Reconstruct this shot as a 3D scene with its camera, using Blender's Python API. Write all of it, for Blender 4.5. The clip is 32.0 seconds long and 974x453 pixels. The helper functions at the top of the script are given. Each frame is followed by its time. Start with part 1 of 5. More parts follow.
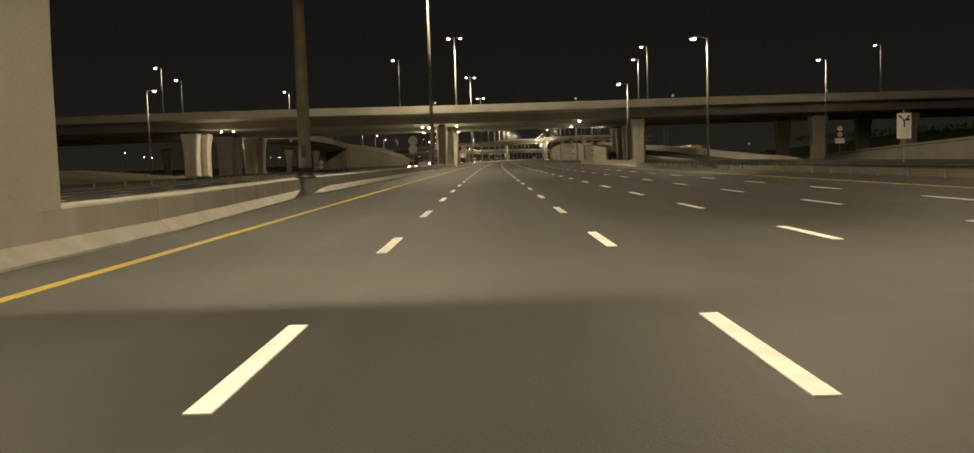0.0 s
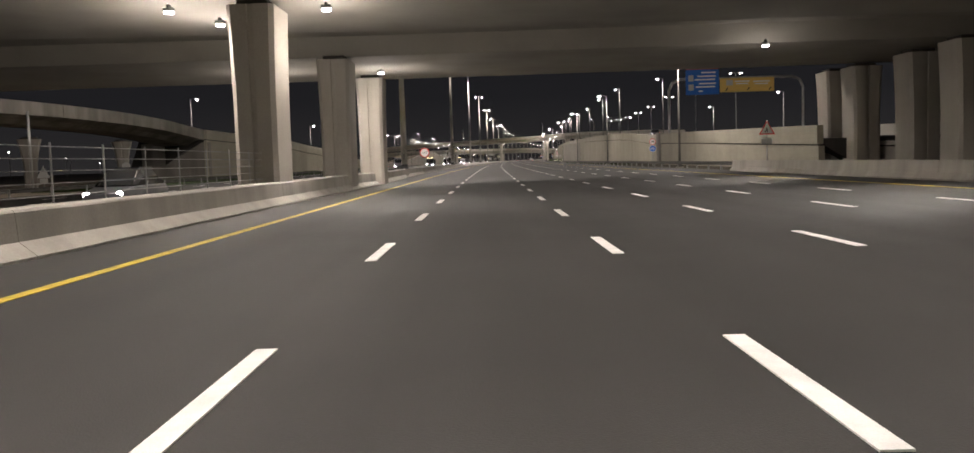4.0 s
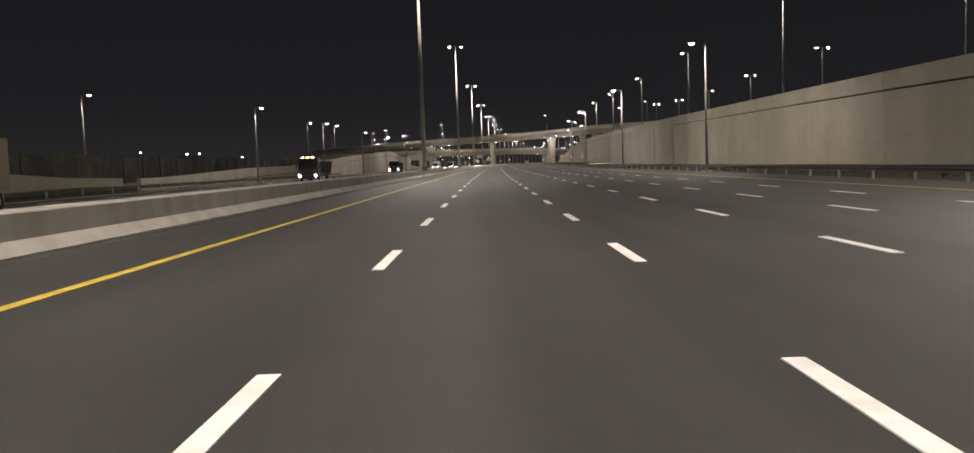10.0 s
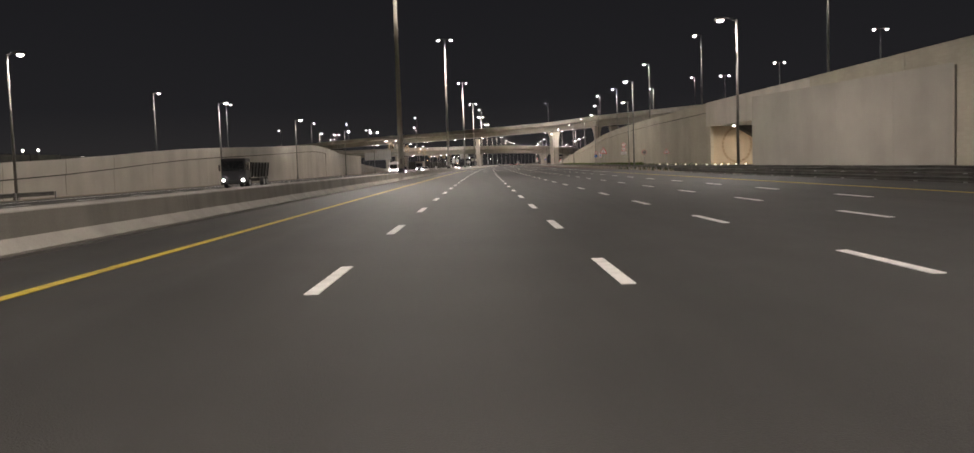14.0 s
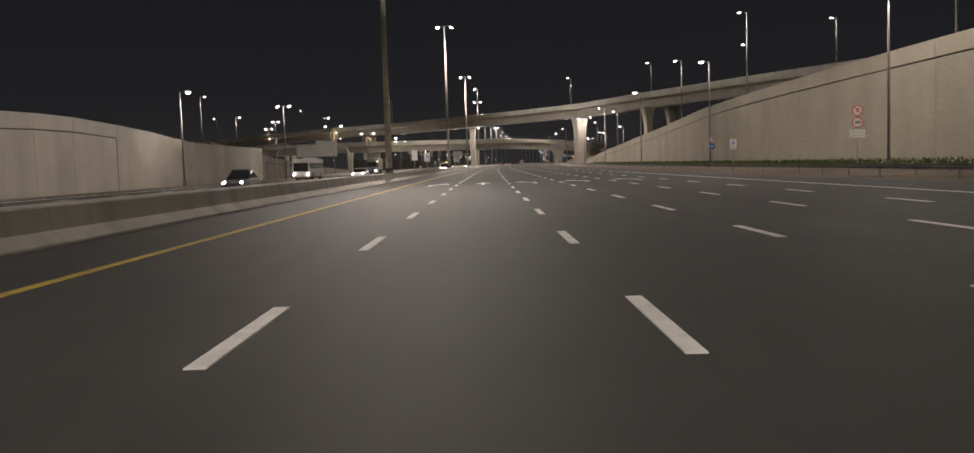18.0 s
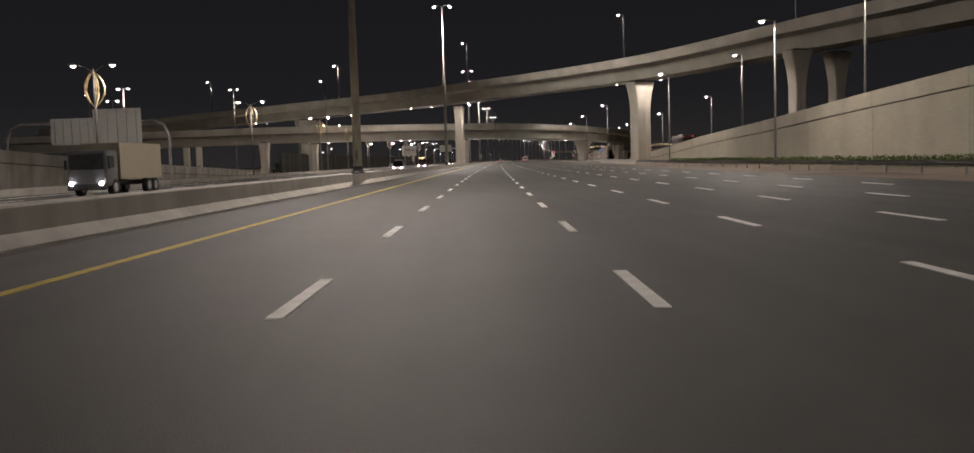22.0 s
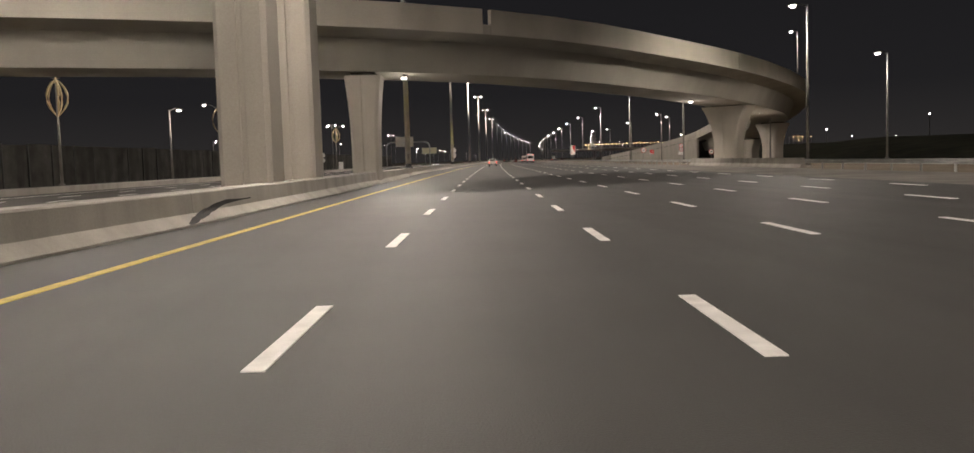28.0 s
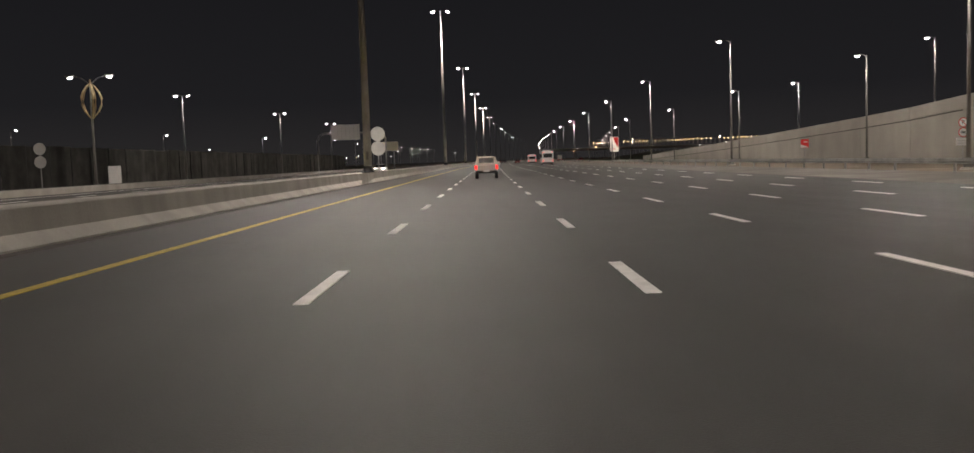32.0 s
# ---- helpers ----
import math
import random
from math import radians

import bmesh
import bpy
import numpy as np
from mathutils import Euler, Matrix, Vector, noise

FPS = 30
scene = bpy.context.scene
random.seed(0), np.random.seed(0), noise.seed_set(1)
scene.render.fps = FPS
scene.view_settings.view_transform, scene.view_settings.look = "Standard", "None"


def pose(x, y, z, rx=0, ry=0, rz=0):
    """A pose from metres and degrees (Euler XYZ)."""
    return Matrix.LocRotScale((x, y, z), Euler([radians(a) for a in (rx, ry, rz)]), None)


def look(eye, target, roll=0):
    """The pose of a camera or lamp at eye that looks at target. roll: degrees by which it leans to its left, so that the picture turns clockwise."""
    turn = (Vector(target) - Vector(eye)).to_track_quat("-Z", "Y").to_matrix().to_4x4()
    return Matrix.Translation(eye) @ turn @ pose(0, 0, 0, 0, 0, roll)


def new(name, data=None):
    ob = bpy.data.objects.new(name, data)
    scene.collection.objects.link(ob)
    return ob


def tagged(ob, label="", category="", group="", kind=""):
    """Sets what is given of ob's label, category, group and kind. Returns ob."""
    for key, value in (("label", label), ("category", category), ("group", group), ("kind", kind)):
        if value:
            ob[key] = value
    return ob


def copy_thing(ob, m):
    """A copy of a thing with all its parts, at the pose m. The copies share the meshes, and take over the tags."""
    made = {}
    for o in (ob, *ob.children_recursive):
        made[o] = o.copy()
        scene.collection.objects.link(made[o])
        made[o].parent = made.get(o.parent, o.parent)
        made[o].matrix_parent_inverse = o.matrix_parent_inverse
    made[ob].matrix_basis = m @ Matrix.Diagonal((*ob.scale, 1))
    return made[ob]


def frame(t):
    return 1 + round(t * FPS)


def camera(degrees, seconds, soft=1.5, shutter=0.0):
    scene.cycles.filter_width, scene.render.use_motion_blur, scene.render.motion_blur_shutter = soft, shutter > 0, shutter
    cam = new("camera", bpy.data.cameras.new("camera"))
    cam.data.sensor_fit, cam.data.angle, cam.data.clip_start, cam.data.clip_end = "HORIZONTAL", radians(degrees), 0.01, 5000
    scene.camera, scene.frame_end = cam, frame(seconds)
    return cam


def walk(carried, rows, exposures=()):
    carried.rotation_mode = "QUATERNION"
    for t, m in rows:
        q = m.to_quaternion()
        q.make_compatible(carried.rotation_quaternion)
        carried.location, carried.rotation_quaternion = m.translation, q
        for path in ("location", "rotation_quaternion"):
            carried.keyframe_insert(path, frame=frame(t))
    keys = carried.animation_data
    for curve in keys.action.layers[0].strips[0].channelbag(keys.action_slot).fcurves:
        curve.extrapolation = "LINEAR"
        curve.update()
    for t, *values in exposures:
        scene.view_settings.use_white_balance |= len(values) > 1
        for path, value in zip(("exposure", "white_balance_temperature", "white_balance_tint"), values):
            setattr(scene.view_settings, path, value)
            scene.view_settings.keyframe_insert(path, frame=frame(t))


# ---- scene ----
# The road bends gently to the right; places are given along it: s metres ahead, u metres to the right, z up.
BEND = 6.73e-5


def at(s, u, z=0.0):
    a = BEND * s
    return Vector(((1 - math.cos(a)) / BEND + u * math.cos(a), math.sin(a) / BEND - u * math.sin(a), z))


def stand(s, u, z=0.0, turn=0.0):
    """A pose on the road, its y axis along the road, turned to the left by some degrees."""
    return Matrix.Translation(at(s, u, z)) @ pose(0, 0, 0, 0, 0, math.degrees(-BEND * s) + turn)


EYE = 1.429
# seconds, metres along the road, metres to the right, yaw, pitch, roll
RIDE = [
    (0, 3.92, -0.099, 0.14, -4.26, 1.76),
    (1, 35.76, -0.132, 0.12, -4.26, 1.74),
    (2, 67.74, -0.107, 0.12, -4.26, 1.75),
    (3, 99.43, -0.065, 0.13, -4.24, 1.77),
    (4, 130.89, -0.058, 0.13, -4.21, 1.81),
    (5, 162.39, -0.104, 0.13, -4.18, 1.84),
    (6, 193.99, -0.175, 0.13, -4.15, 1.86),
    (7, 225.63, -0.225, 0.13, -4.12, 1.88),
    (8, 257.22, -0.235, 0.13, -4.08, 1.89),
    (9, 288.85, -0.235, 0.13, -4.04, 1.89),
    (10, 320.65, -0.266, 0.08, -4.01, 1.90),
    (11, 352.64, -0.272, -0.03, -3.99, 1.90),
    (12, 384.69, -0.178, -0.16, -3.98, 1.91),
    (13, 416.73, -0.003, -0.27, -3.97, 1.92),
    (14, 448.80, 0.167, -0.31, -3.96, 1.91),
    (15, 480.97, 0.269, -0.26, -3.96, 1.90),
    (16, 513.30, 0.308, -0.16, -3.96, 1.88),
    (17, 545.82, 0.322, -0.06, -3.98, 1.86),
    (18, 578.59, 0.335, 0.02, -4.01, 1.84),
    (19, 611.65, 0.334, 0.05, -4.06, 1.82),
    (20, 644.89, 0.314, 0.08, -4.11, 1.80),
    (21, 678.23, 0.294, 0.14, -4.16, 1.78),
    (22, 711.70, 0.238, 0.23, -4.22, 1.76),
    (23, 745.23, 0.104, 0.33, -4.27, 1.73),
    (24, 778.74, -0.065, 0.38, -4.30, 1.71),
    (25, 812.12, -0.189, 0.34, -4.31, 1.69),
    (26, 845.40, -0.240, 0.25, -4.30, 1.70),
    (27, 878.63, -0.223, 0.13, -4.27, 1.72),
    (28, 911.86, -0.158, 0.04, -4.24, 1.76),
    (29, 945.07, -0.079, 0.00, -4.23, 1.80),
    (30, 978.15, -0.011, -0.00, -4.22, 1.83),
    (31, 1011.09, 0.055, 0.00, -4.22, 1.87),
    (32, 1043.83, 0.131, 0.02, -4.22, 1.91),]
cam = camera(57.25, 32.0, soft=1.5, shutter=0.0)
walk(cam, [(t, stand(s, u, EYE, yaw) @ pose(0, 0, 0, 90 + pitch) @ pose(0, 0, 0, 0, 0, -roll)) for t, s, u, yaw, pitch, roll in RIDE],
     [(0.0, -0.5, 9200, 1), (0.5, -0.2, 8900, 5), (1.0, -0.05, 8400, 7), (1.7, 0.0, 7300, 11), (2.5, -0.15, 6650, 12), (3.8, 0.05, 6500, 13), (4.5, -0.1, 6500, 13), (7.0, 0.25, 6450, 12), (9.0, -0.1, 6650, 13), (10.0, 0.0, 6600, 13), (11.0, -0.15, 6700, 14), (12.0, 0.0, 6550, 13), (14.0, 0.2, 6550, 13), (17.0, 0.1, 6600, 13), (18.0, 0.1, 6650, 14), (20.0, -0.15, 6500, 13), (22.0, -0.1, 6600, 14), (24.0, -0.05, 6600, 13), (25.0, -0.15, 6700, 14), (28.0, 0.15, 6800, 13), (29.0, 0.15, 6750, 13), (30.0, -0.2, 6700, 12), (32.0, 0.0, 6600, 13)])

# ---- night sky and lamps ----
world = bpy.data.worlds.new("night_sky")
scene.world = world
world.use_nodes = True
nt = world.node_tree
# a faint glow of the city low in the sky, darker overhead
tc = nt.nodes.new("ShaderNodeTexCoord")
sep = nt.nodes.new("ShaderNodeSeparateXYZ")
nt.links.new(tc.outputs["Generated"], sep.inputs[0])
ramp = nt.nodes.new("ShaderNodeValToRGB")
nt.links.new(sep.outputs["Z"], ramp.inputs[0])
ramp.color_ramp.elements[0].position, ramp.color_ramp.elements[0].color = 0.0, (0.0226, 0.0215, 0.0215, 1)
ramp.color_ramp.elements[1].position, ramp.color_ramp.elements[1].color = 0.3, (0.0073, 0.0074, 0.0090, 1)
mid = ramp.color_ramp.elements.new(0.07)
mid.color = (0.0127, 0.0127, 0.0141, 1)
nt.links.new(ramp.outputs[0], nt.nodes["Background"].inputs[0])
nt.nodes["Background"].inputs[1].default_value = 1.0

LAMP_TINT = (1.0, 0.905, 0.80)


def spot_lamp(name, data_name, place, energy, size, radius=0.5, aim=None, blend=0.6):
    data = bpy.data.lights.get(data_name)
    if not data:
        data = bpy.data.lights.new(data_name, "SPOT")
        data.energy, data.spot_size, data.spot_blend, data.shadow_soft_size, data.color = energy, radians(size), blend, radius, LAMP_TINT
    ob = new(name, data)
    ob.matrix_world = look(place, aim if aim else place - Vector((0, 0, 10)) + Vector((0, 0.01, 0)))
    return ob


MAST_S = [-66, 46.4, 137.6, 222.5, 326, 437.4, 547, 661.3, 772.6, 884.3, 1008.3, 1110.8, 1222, 1331, 1442, 1553]
MAST_TOP = 31.2
RIGHT_S = [-20, 38, 90, 141, 230, 293, 354, 407.6, 463.8, 521.2]
NEAR_WALL = [(584.4, 21.8, 13.2), (650, 31.2, 14.3), (702, 29.7, 14.4), (743, 27.0, 13.6)]
RIGHT_FAR_S = [800.9, 855, 936.2, 992.2, 1044, 1096.6, 1148.3, 1201, 1254, 1307, 1360]
for s in MAST_S:
    for side, power in ((-1, 26000), (1, 40000)):
        spot_lamp("mast_light", "mast_light_in" if side > 0 else "mast_light_out", at(s, -8.8 + side * 2.0, MAST_TOP - 0.45), power, 168, 0.8, at(s, -8.8 + side * 22, 0), 0.55)
for s in RIGHT_S:
    spot_lamp("road_light", "road_light", at(s, 19.8, 12.1), 4000, 166, 0.3, blend=0.5)
for s in RIGHT_FAR_S:
    spot_lamp("road_light", "tall_road_light", at(s, 27.0, 14.1), 7000, 176, 0.3, blend=0.25)

for s, u, z in NEAR_WALL:
    spot_lamp("road_light", "wall_road_light", at(s, u, z - 0.2), 1500, 176, 0.3, blend=0.25)

# ---- materials ----


def material(name, base, rough=0.7, metal=0.0, vary=0.15, scale=2.0, fine=40.0, bump=0.1, stain=0.0, stain_scale=0.3, spec=0.5, streak=False, island=0.0, lanes=0.0, courses=0.0):
    """A surface with grain at two sizes, stains that may run down it, faint courses of blocks, and fine relief."""
    m = bpy.data.materials.new(name)
    m.use_nodes = True
    n, l = m.node_tree.nodes, m.node_tree.links
    b = n["Principled BSDF"]
    b.inputs["Roughness"].default_value, b.inputs["Metallic"].default_value = rough, metal
    b.inputs["Specular IOR Level"].default_value = spec
    geo = n.new("ShaderNodeNewGeometry")

    def grain(size, detail, stretch=(1, 1, 1)):
        mp = n.new("ShaderNodeMapping")
        mp.inputs["Scale"].default_value = stretch
        l.new(geo.outputs["Position"], mp.inputs[0])
        t = n.new("ShaderNodeTexNoise")
        t.inputs["Scale"].default_value, t.inputs["Detail"].default_value = size, detail
        l.new(mp.outputs[0], t.inputs["Vector"])
        return t.outputs["Fac"]

    def mult(colour, fac, low, high, edge0=0.3, edge1=0.7):
        r = n.new("ShaderNodeMapRange")
        r.inputs[1].default_value, r.inputs[2].default_value, r.inputs[3].default_value, r.inputs[4].default_value = edge0, edge1, low, high
        l.new(fac, r.inputs[0])
        x = n.new("ShaderNodeVectorMath")
        x.operation = "SCALE"
        l.new(colour, x.inputs[0])
        l.new(r.outputs[0], x.inputs["Scale"])
        return x.outputs[0]

    rgb = n.new("ShaderNodeRGB")
    rgb.outputs[0].default_value = (*base, 1)
    out = rgb.outputs[0]
    out = mult(out, grain(scale, 3), 1 - vary, 1 + vary)
    small = grain(fine, 2)
    out = mult(out, small, 1 - vary * 0.8, 1 + vary * 0.8)
    if stain:
        out = mult(out, grain(stain_scale, 4, (1, 1, 0.12) if streak else (1, 1, 1)), 1 - stain, 1.0, 0.35, 0.6)
    if lanes:
        out = mult(out, grain(1.0, 3, (0.75, 0.004, 1)), 1 - lanes, 1 + lanes)
    if courses:
        axes, across = n.new("ShaderNodeSeparateXYZ"), n.new("ShaderNodeCombineXYZ")
        l.new(geo.outputs["Position"], axes.inputs[0])
        l.new(axes.outputs["Y"], across.inputs["X"])
        l.new(axes.outputs["Z"], across.inputs["Y"])
        blocks = n.new("ShaderNodeTexBrick")
        l.new(across.outputs[0], blocks.inputs["Vector"])
        for key, value in (("Scale", 1.0), ("Mortar Size", 0.022), ("Mortar Smooth", 0.6), ("Brick Width", 0.9), ("Row Height", 0.3)):
            blocks.inputs[key].default_value = value
        blocks.inputs["Color1"].default_value, blocks.inputs["Color2"].default_value = (1, 1, 1, 1), (0.93, 0.93, 0.93, 1)
        blocks.inputs["Mortar"].default_value = (1 - courses, 1 - courses, 1 - courses, 1)
        mixed = n.new("ShaderNodeVectorMath")
        mixed.operation = "MULTIPLY"
        l.new(out, mixed.inputs[0])
        l.new(blocks.outputs["Color"], mixed.inputs[1])
        out = mixed.outputs[0]
    if island:
        info = n.new("ShaderNodeObjectInfo")
        out = mult(out, info.outputs["Random"], 1 - island, 1 + island, 0, 1)
    l.new(out, b.inputs["Base Color"])
    if bump:
        bp = n.new("ShaderNodeBump")
        bp.inputs["Strength"].default_value, bp.inputs["Distance"].default_value = bump, 0.02
        l.new(small, bp.inputs["Height"])
        l.new(bp.outputs[0], b.inputs["Normal"])
    return m


def plain(name, base, rough=0.5, metal=0.0, coat=0.0):
    m = material(name, base, rough, metal, vary=0.04, scale=3, fine=60, bump=0.02)
    m.node_tree.nodes["Principled BSDF"].inputs["Coat Weight"].default_value = coat
    return m


def glow(name, colour, strength):
    m = bpy.data.materials.new(name)
    m.use_nodes = True
    b = m.node_tree.nodes["Principled BSDF"]
    b.inputs["Base Color"].default_value = (*[min(1, c) for c in colour], 1)
    b.inputs["Emission Color"].default_value, b.inputs["Emission Strength"].default_value = (*colour, 1), strength
    return m


ASPHALT = material("asphalt", (0.043, 0.0418, 0.040), 0.64, vary=0.12, scale=0.5, fine=60, bump=0.25, stain=0.2, stain_scale=0.06, spec=0.45, lanes=0.26)
ASPHALT_OLD = material("asphalt_worn", (0.075, 0.071, 0.066), 0.85, vary=0.15, scale=0.7, fine=50, bump=0.25, stain=0.25, stain_scale=0.1, spec=0.3)
SAND = material("sand", (0.21, 0.172, 0.128), 0.95, vary=0.25, scale=0.25, fine=8, bump=0.4, stain=0.35, stain_scale=0.05, spec=0.2)
PAINT = material("white_road_paint", (0.87, 0.86, 0.83), 0.6, vary=0.06, scale=4, fine=60, bump=0.15, stain=0.14, stain_scale=3)
YELLOW = material("yellow_road_paint", (0.58, 0.425, 0.05), 0.6, vary=0.1, scale=4, fine=60, bump=0.15, stain=0.2, stain_scale=2)
CONCRETE = material("concrete", (0.342, 0.324, 0.288), 0.85, vary=0.07, scale=0.3, fine=18, bump=0.15, stain=0.12, stain_scale=0.22, streak=True)
CONCRETE_PALE = material("pale_concrete", (0.43, 0.402, 0.352), 0.85, vary=0.07, scale=0.3, fine=16, bump=0.12, stain=0.14, stain_scale=0.25, streak=True)
# stained; its dark tone also stands in for dim light on the ramp bridge
CONCRETE_DARK = material("weathered_shaded_concrete", (0.27, 0.25, 0.225), 0.9, vary=0.12, scale=0.4, fine=14, bump=0.2, stain=0.35, stain_scale=0.5, streak=True)
WALL_BLOCK = material("wall_blockwork", (0.40, 0.372, 0.30), 0.85, vary=0.06, scale=0.25, fine=18, bump=0.15, stain=0.13, stain_scale=0.16, streak=True, courses=0.09)
BARRIER = material("barrier_concrete", (0.395, 0.372, 0.33), 0.85, vary=0.06, scale=0.6, fine=20, bump=0.2, stain=0.2, stain_scale=0.8, streak=True)
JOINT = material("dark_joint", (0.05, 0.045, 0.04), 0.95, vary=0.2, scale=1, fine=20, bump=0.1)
STEEL = material("galvanised_steel", (0.42, 0.42, 0.41), 0.5, 0.75, vary=0.12, scale=1.5, fine=30, bump=0.05, stain=0.25, stain_scale=0.8)
# darker than STEEL: shade on the rails' upright faces is put into the colour
RAIL = material("shaded_rail_steel", (0.095, 0.09, 0.083), 0.6, 0.35, vary=0.15, scale=1.5, fine=30, bump=0.05, stain=0.35, stain_scale=0.8)
DARK_SOIL = material("dark_scrubby_soil", (0.06, 0.053, 0.036), 0.95, vary=0.3, scale=0.6, fine=10, bump=0.5, stain=0.4, stain_scale=0.2, spec=0.2)
GRASS = material("dull_grass", (0.05, 0.075, 0.028), 0.95, vary=0.3, scale=0.6, fine=14, bump=0.5, stain=0.3, stain_scale=0.2, spec=0.2)
TAN = material("tan_render", (0.47, 0.395, 0.3), 0.85, vary=0.06, scale=0.5, fine=16, bump=0.1, stain=0.12, stain_scale=0.4, streak=True)
BROWN_TILE = material("brown_tile", (0.31, 0.235, 0.16), 0.6, vary=0.2, scale=2, fine=20, bump=0.1)
POLE = material("lamp_pole_steel", (0.2, 0.195, 0.183), 0.6, 0.15, vary=0.1, scale=0.8, fine=20, bump=0.05, stain=0.2, stain_scale=0.4)
MAST_STEEL = material("mast_steel", (0.36, 0.345, 0.31), 0.65, 0.1, vary=0.1, scale=0.8, fine=20, bump=0.05, stain=0.2, stain_scale=0.4)
DARK_METAL = material("dark_metal", (0.05, 0.05, 0.05), 0.6, 0.5, vary=0.15, scale=3, fine=40, bump=0.05)
RUBBER = material("tyre_rubber", (0.02, 0.02, 0.02), 0.85, vary=0.2, scale=5, fine=60, bump=0.2)
GLASS_DARK = plain("dark_window_glass", (0.02, 0.022, 0.025), 0.08, 0.0, 0.6)
LENS = glow("lamp_lens", (1.0, 0.96, 0.9), 55.0)
LENS_FAR = glow("far_lamp_lens", (1.0, 0.95, 0.86), 25.0)
LENS_AMBER = glow("amber_lamp_lens", (1.0, 0.62, 0.28), 16.0)
# white kerb blocks, not lamps; glow added for the light they reflect
KERB_GLOW = glow("glowing_kerb_white", (1.0, 0.95, 0.72), 2.4)
TAIL = glow("tail_light", (1.0, 0.02, 0.015), 3.0)
HEAD = glow("head_light", (1.0, 0.97, 0.95), 140.0)
SIGN_WHITE = plain("sign_white", (0.78, 0.78, 0.76), 0.45)
SIGN_RED = plain("sign_red", (0.62, 0.03, 0.03), 0.45)
SIGN_BLUE = plain("sign_blue", (0.02, 0.14, 0.52), 0.45)
SIGN_YELLOW = plain("sign_yellow", (0.76, 0.52, 0.14), 0.45)
SIGN_BLACK = plain("sign_black", (0.02, 0.02, 0.02), 0.5)
SIGN_BACK = plain("sign_back_grey", (0.52, 0.52, 0.5), 0.55, 0.2)
GOLD = plain("golden_ornament", (0.42, 0.33, 0.19), 0.45, 0.3)
WHITE_CAR = plain("white_car_paint", (0.72, 0.72, 0.70), 0.3, 0.0, 0.6)
GREY_CAR = plain("grey_car_paint", (0.10, 0.10, 0.11), 0.3, 0.4, 0.6)
BLACK_CAR = plain("black_car_paint", (0.025, 0.025, 0.027), 0.3, 0.2, 0.5)
RED_CAR = plain("red_car_paint", (0.2, 0.022, 0.016), 0.3, 0.1, 0.6)
TRUCK_PAINT = plain("truck_paint", (0.30, 0.26, 0.2), 0.5, 0.1, 0.2)
RED_SOIL = material("red_soil", (0.19, 0.152, 0.125), 0.95, vary=0.2, scale=0.3, fine=8, bump=0.4, stain=0.3, stain_scale=0.08, spec=0.2)
GRAVEL = material("pale_gravel", (0.21, 0.2, 0.182), 0.95, vary=0.18, scale=0.4, fine=14, bump=0.4, stain=0.25, stain_scale=0.12, spec=0.2)
NETTING = material("dark_netting", (0.075, 0.074, 0.068), 0.95, vary=0.25, scale=0.5, fine=10, bump=0.1, stain=0.4, stain_scale=0.25, streak=True, spec=0.1)
LEAF = material("dark_foliage", (0.042, 0.065, 0.026), 0.8, vary=0.35, scale=1.5, fine=12, bump=0.3, spec=0.2)
HEDGE_GREEN = material("clipped_green_leaves", (0.085, 0.125, 0.03), 0.75, vary=0.35, scale=1.5, fine=12, bump=0.3, spec=0.25)

# ---- builders ----


def mesh_of(bm, name, mat, smooth=False):
    me = bpy.data.meshes.new(name)
    bm.to_mesh(me)
    bm.free()
    me.materials.append(mat)
    if smooth:
        me.polygons.foreach_set("use_smooth", [True] * len(me.polygons))
    return me


def part(name, bm, mat, parent, label="", smooth=False):
    ob = new(name, mesh_of(bm, name, mat, smooth))
    ob.parent = parent
    if label:
        ob["label"] = label
    return ob


def thing(name, m, label, category, group="", kind=""):
    ob = new(name)
    ob.empty_display_size = 0.3
    ob.matrix_basis = m
    return tagged(ob, label, category, group, kind)


def solo(name, bm, mat, m, label, category, group="", kind="", smooth=False):
    ob = new(name, mesh_of(bm, name, mat, smooth))
    ob.matrix_basis = m
    return tagged(ob, label, category, group, kind)


def box(c, d, turn=None, bm=None, bevel=0.0):
    bm = bm or bmesh.new()
    m = Matrix.Translation(c) @ (turn or Matrix()) @ Matrix.Diagonal((*d, 1))
    made = bmesh.ops.create_cube(bm, size=1, matrix=m)["verts"]
    if bevel:
        edges = {e for v in made for e in v.link_edges}
        bmesh.ops.bevel(bm, geom=list(edges), offset=bevel, segments=2, affect="EDGES", profile=0.6)
    return bm


def rod(a, b, r0, r1=None, n=10, bm=None):
    """A round bar from a to b."""
    bm = bm or bmesh.new()
    a, b = Vector(a), Vector(b)
    m = Matrix.Translation((a + b) / 2) @ (b - a).to_track_quat("Z", "Y").to_matrix().to_4x4()
    bmesh.ops.create_cone(bm, cap_ends=True, segments=n, radius1=r0, radius2=r0 if r1 is None else r1, depth=(b - a).length, matrix=m)
    return bm


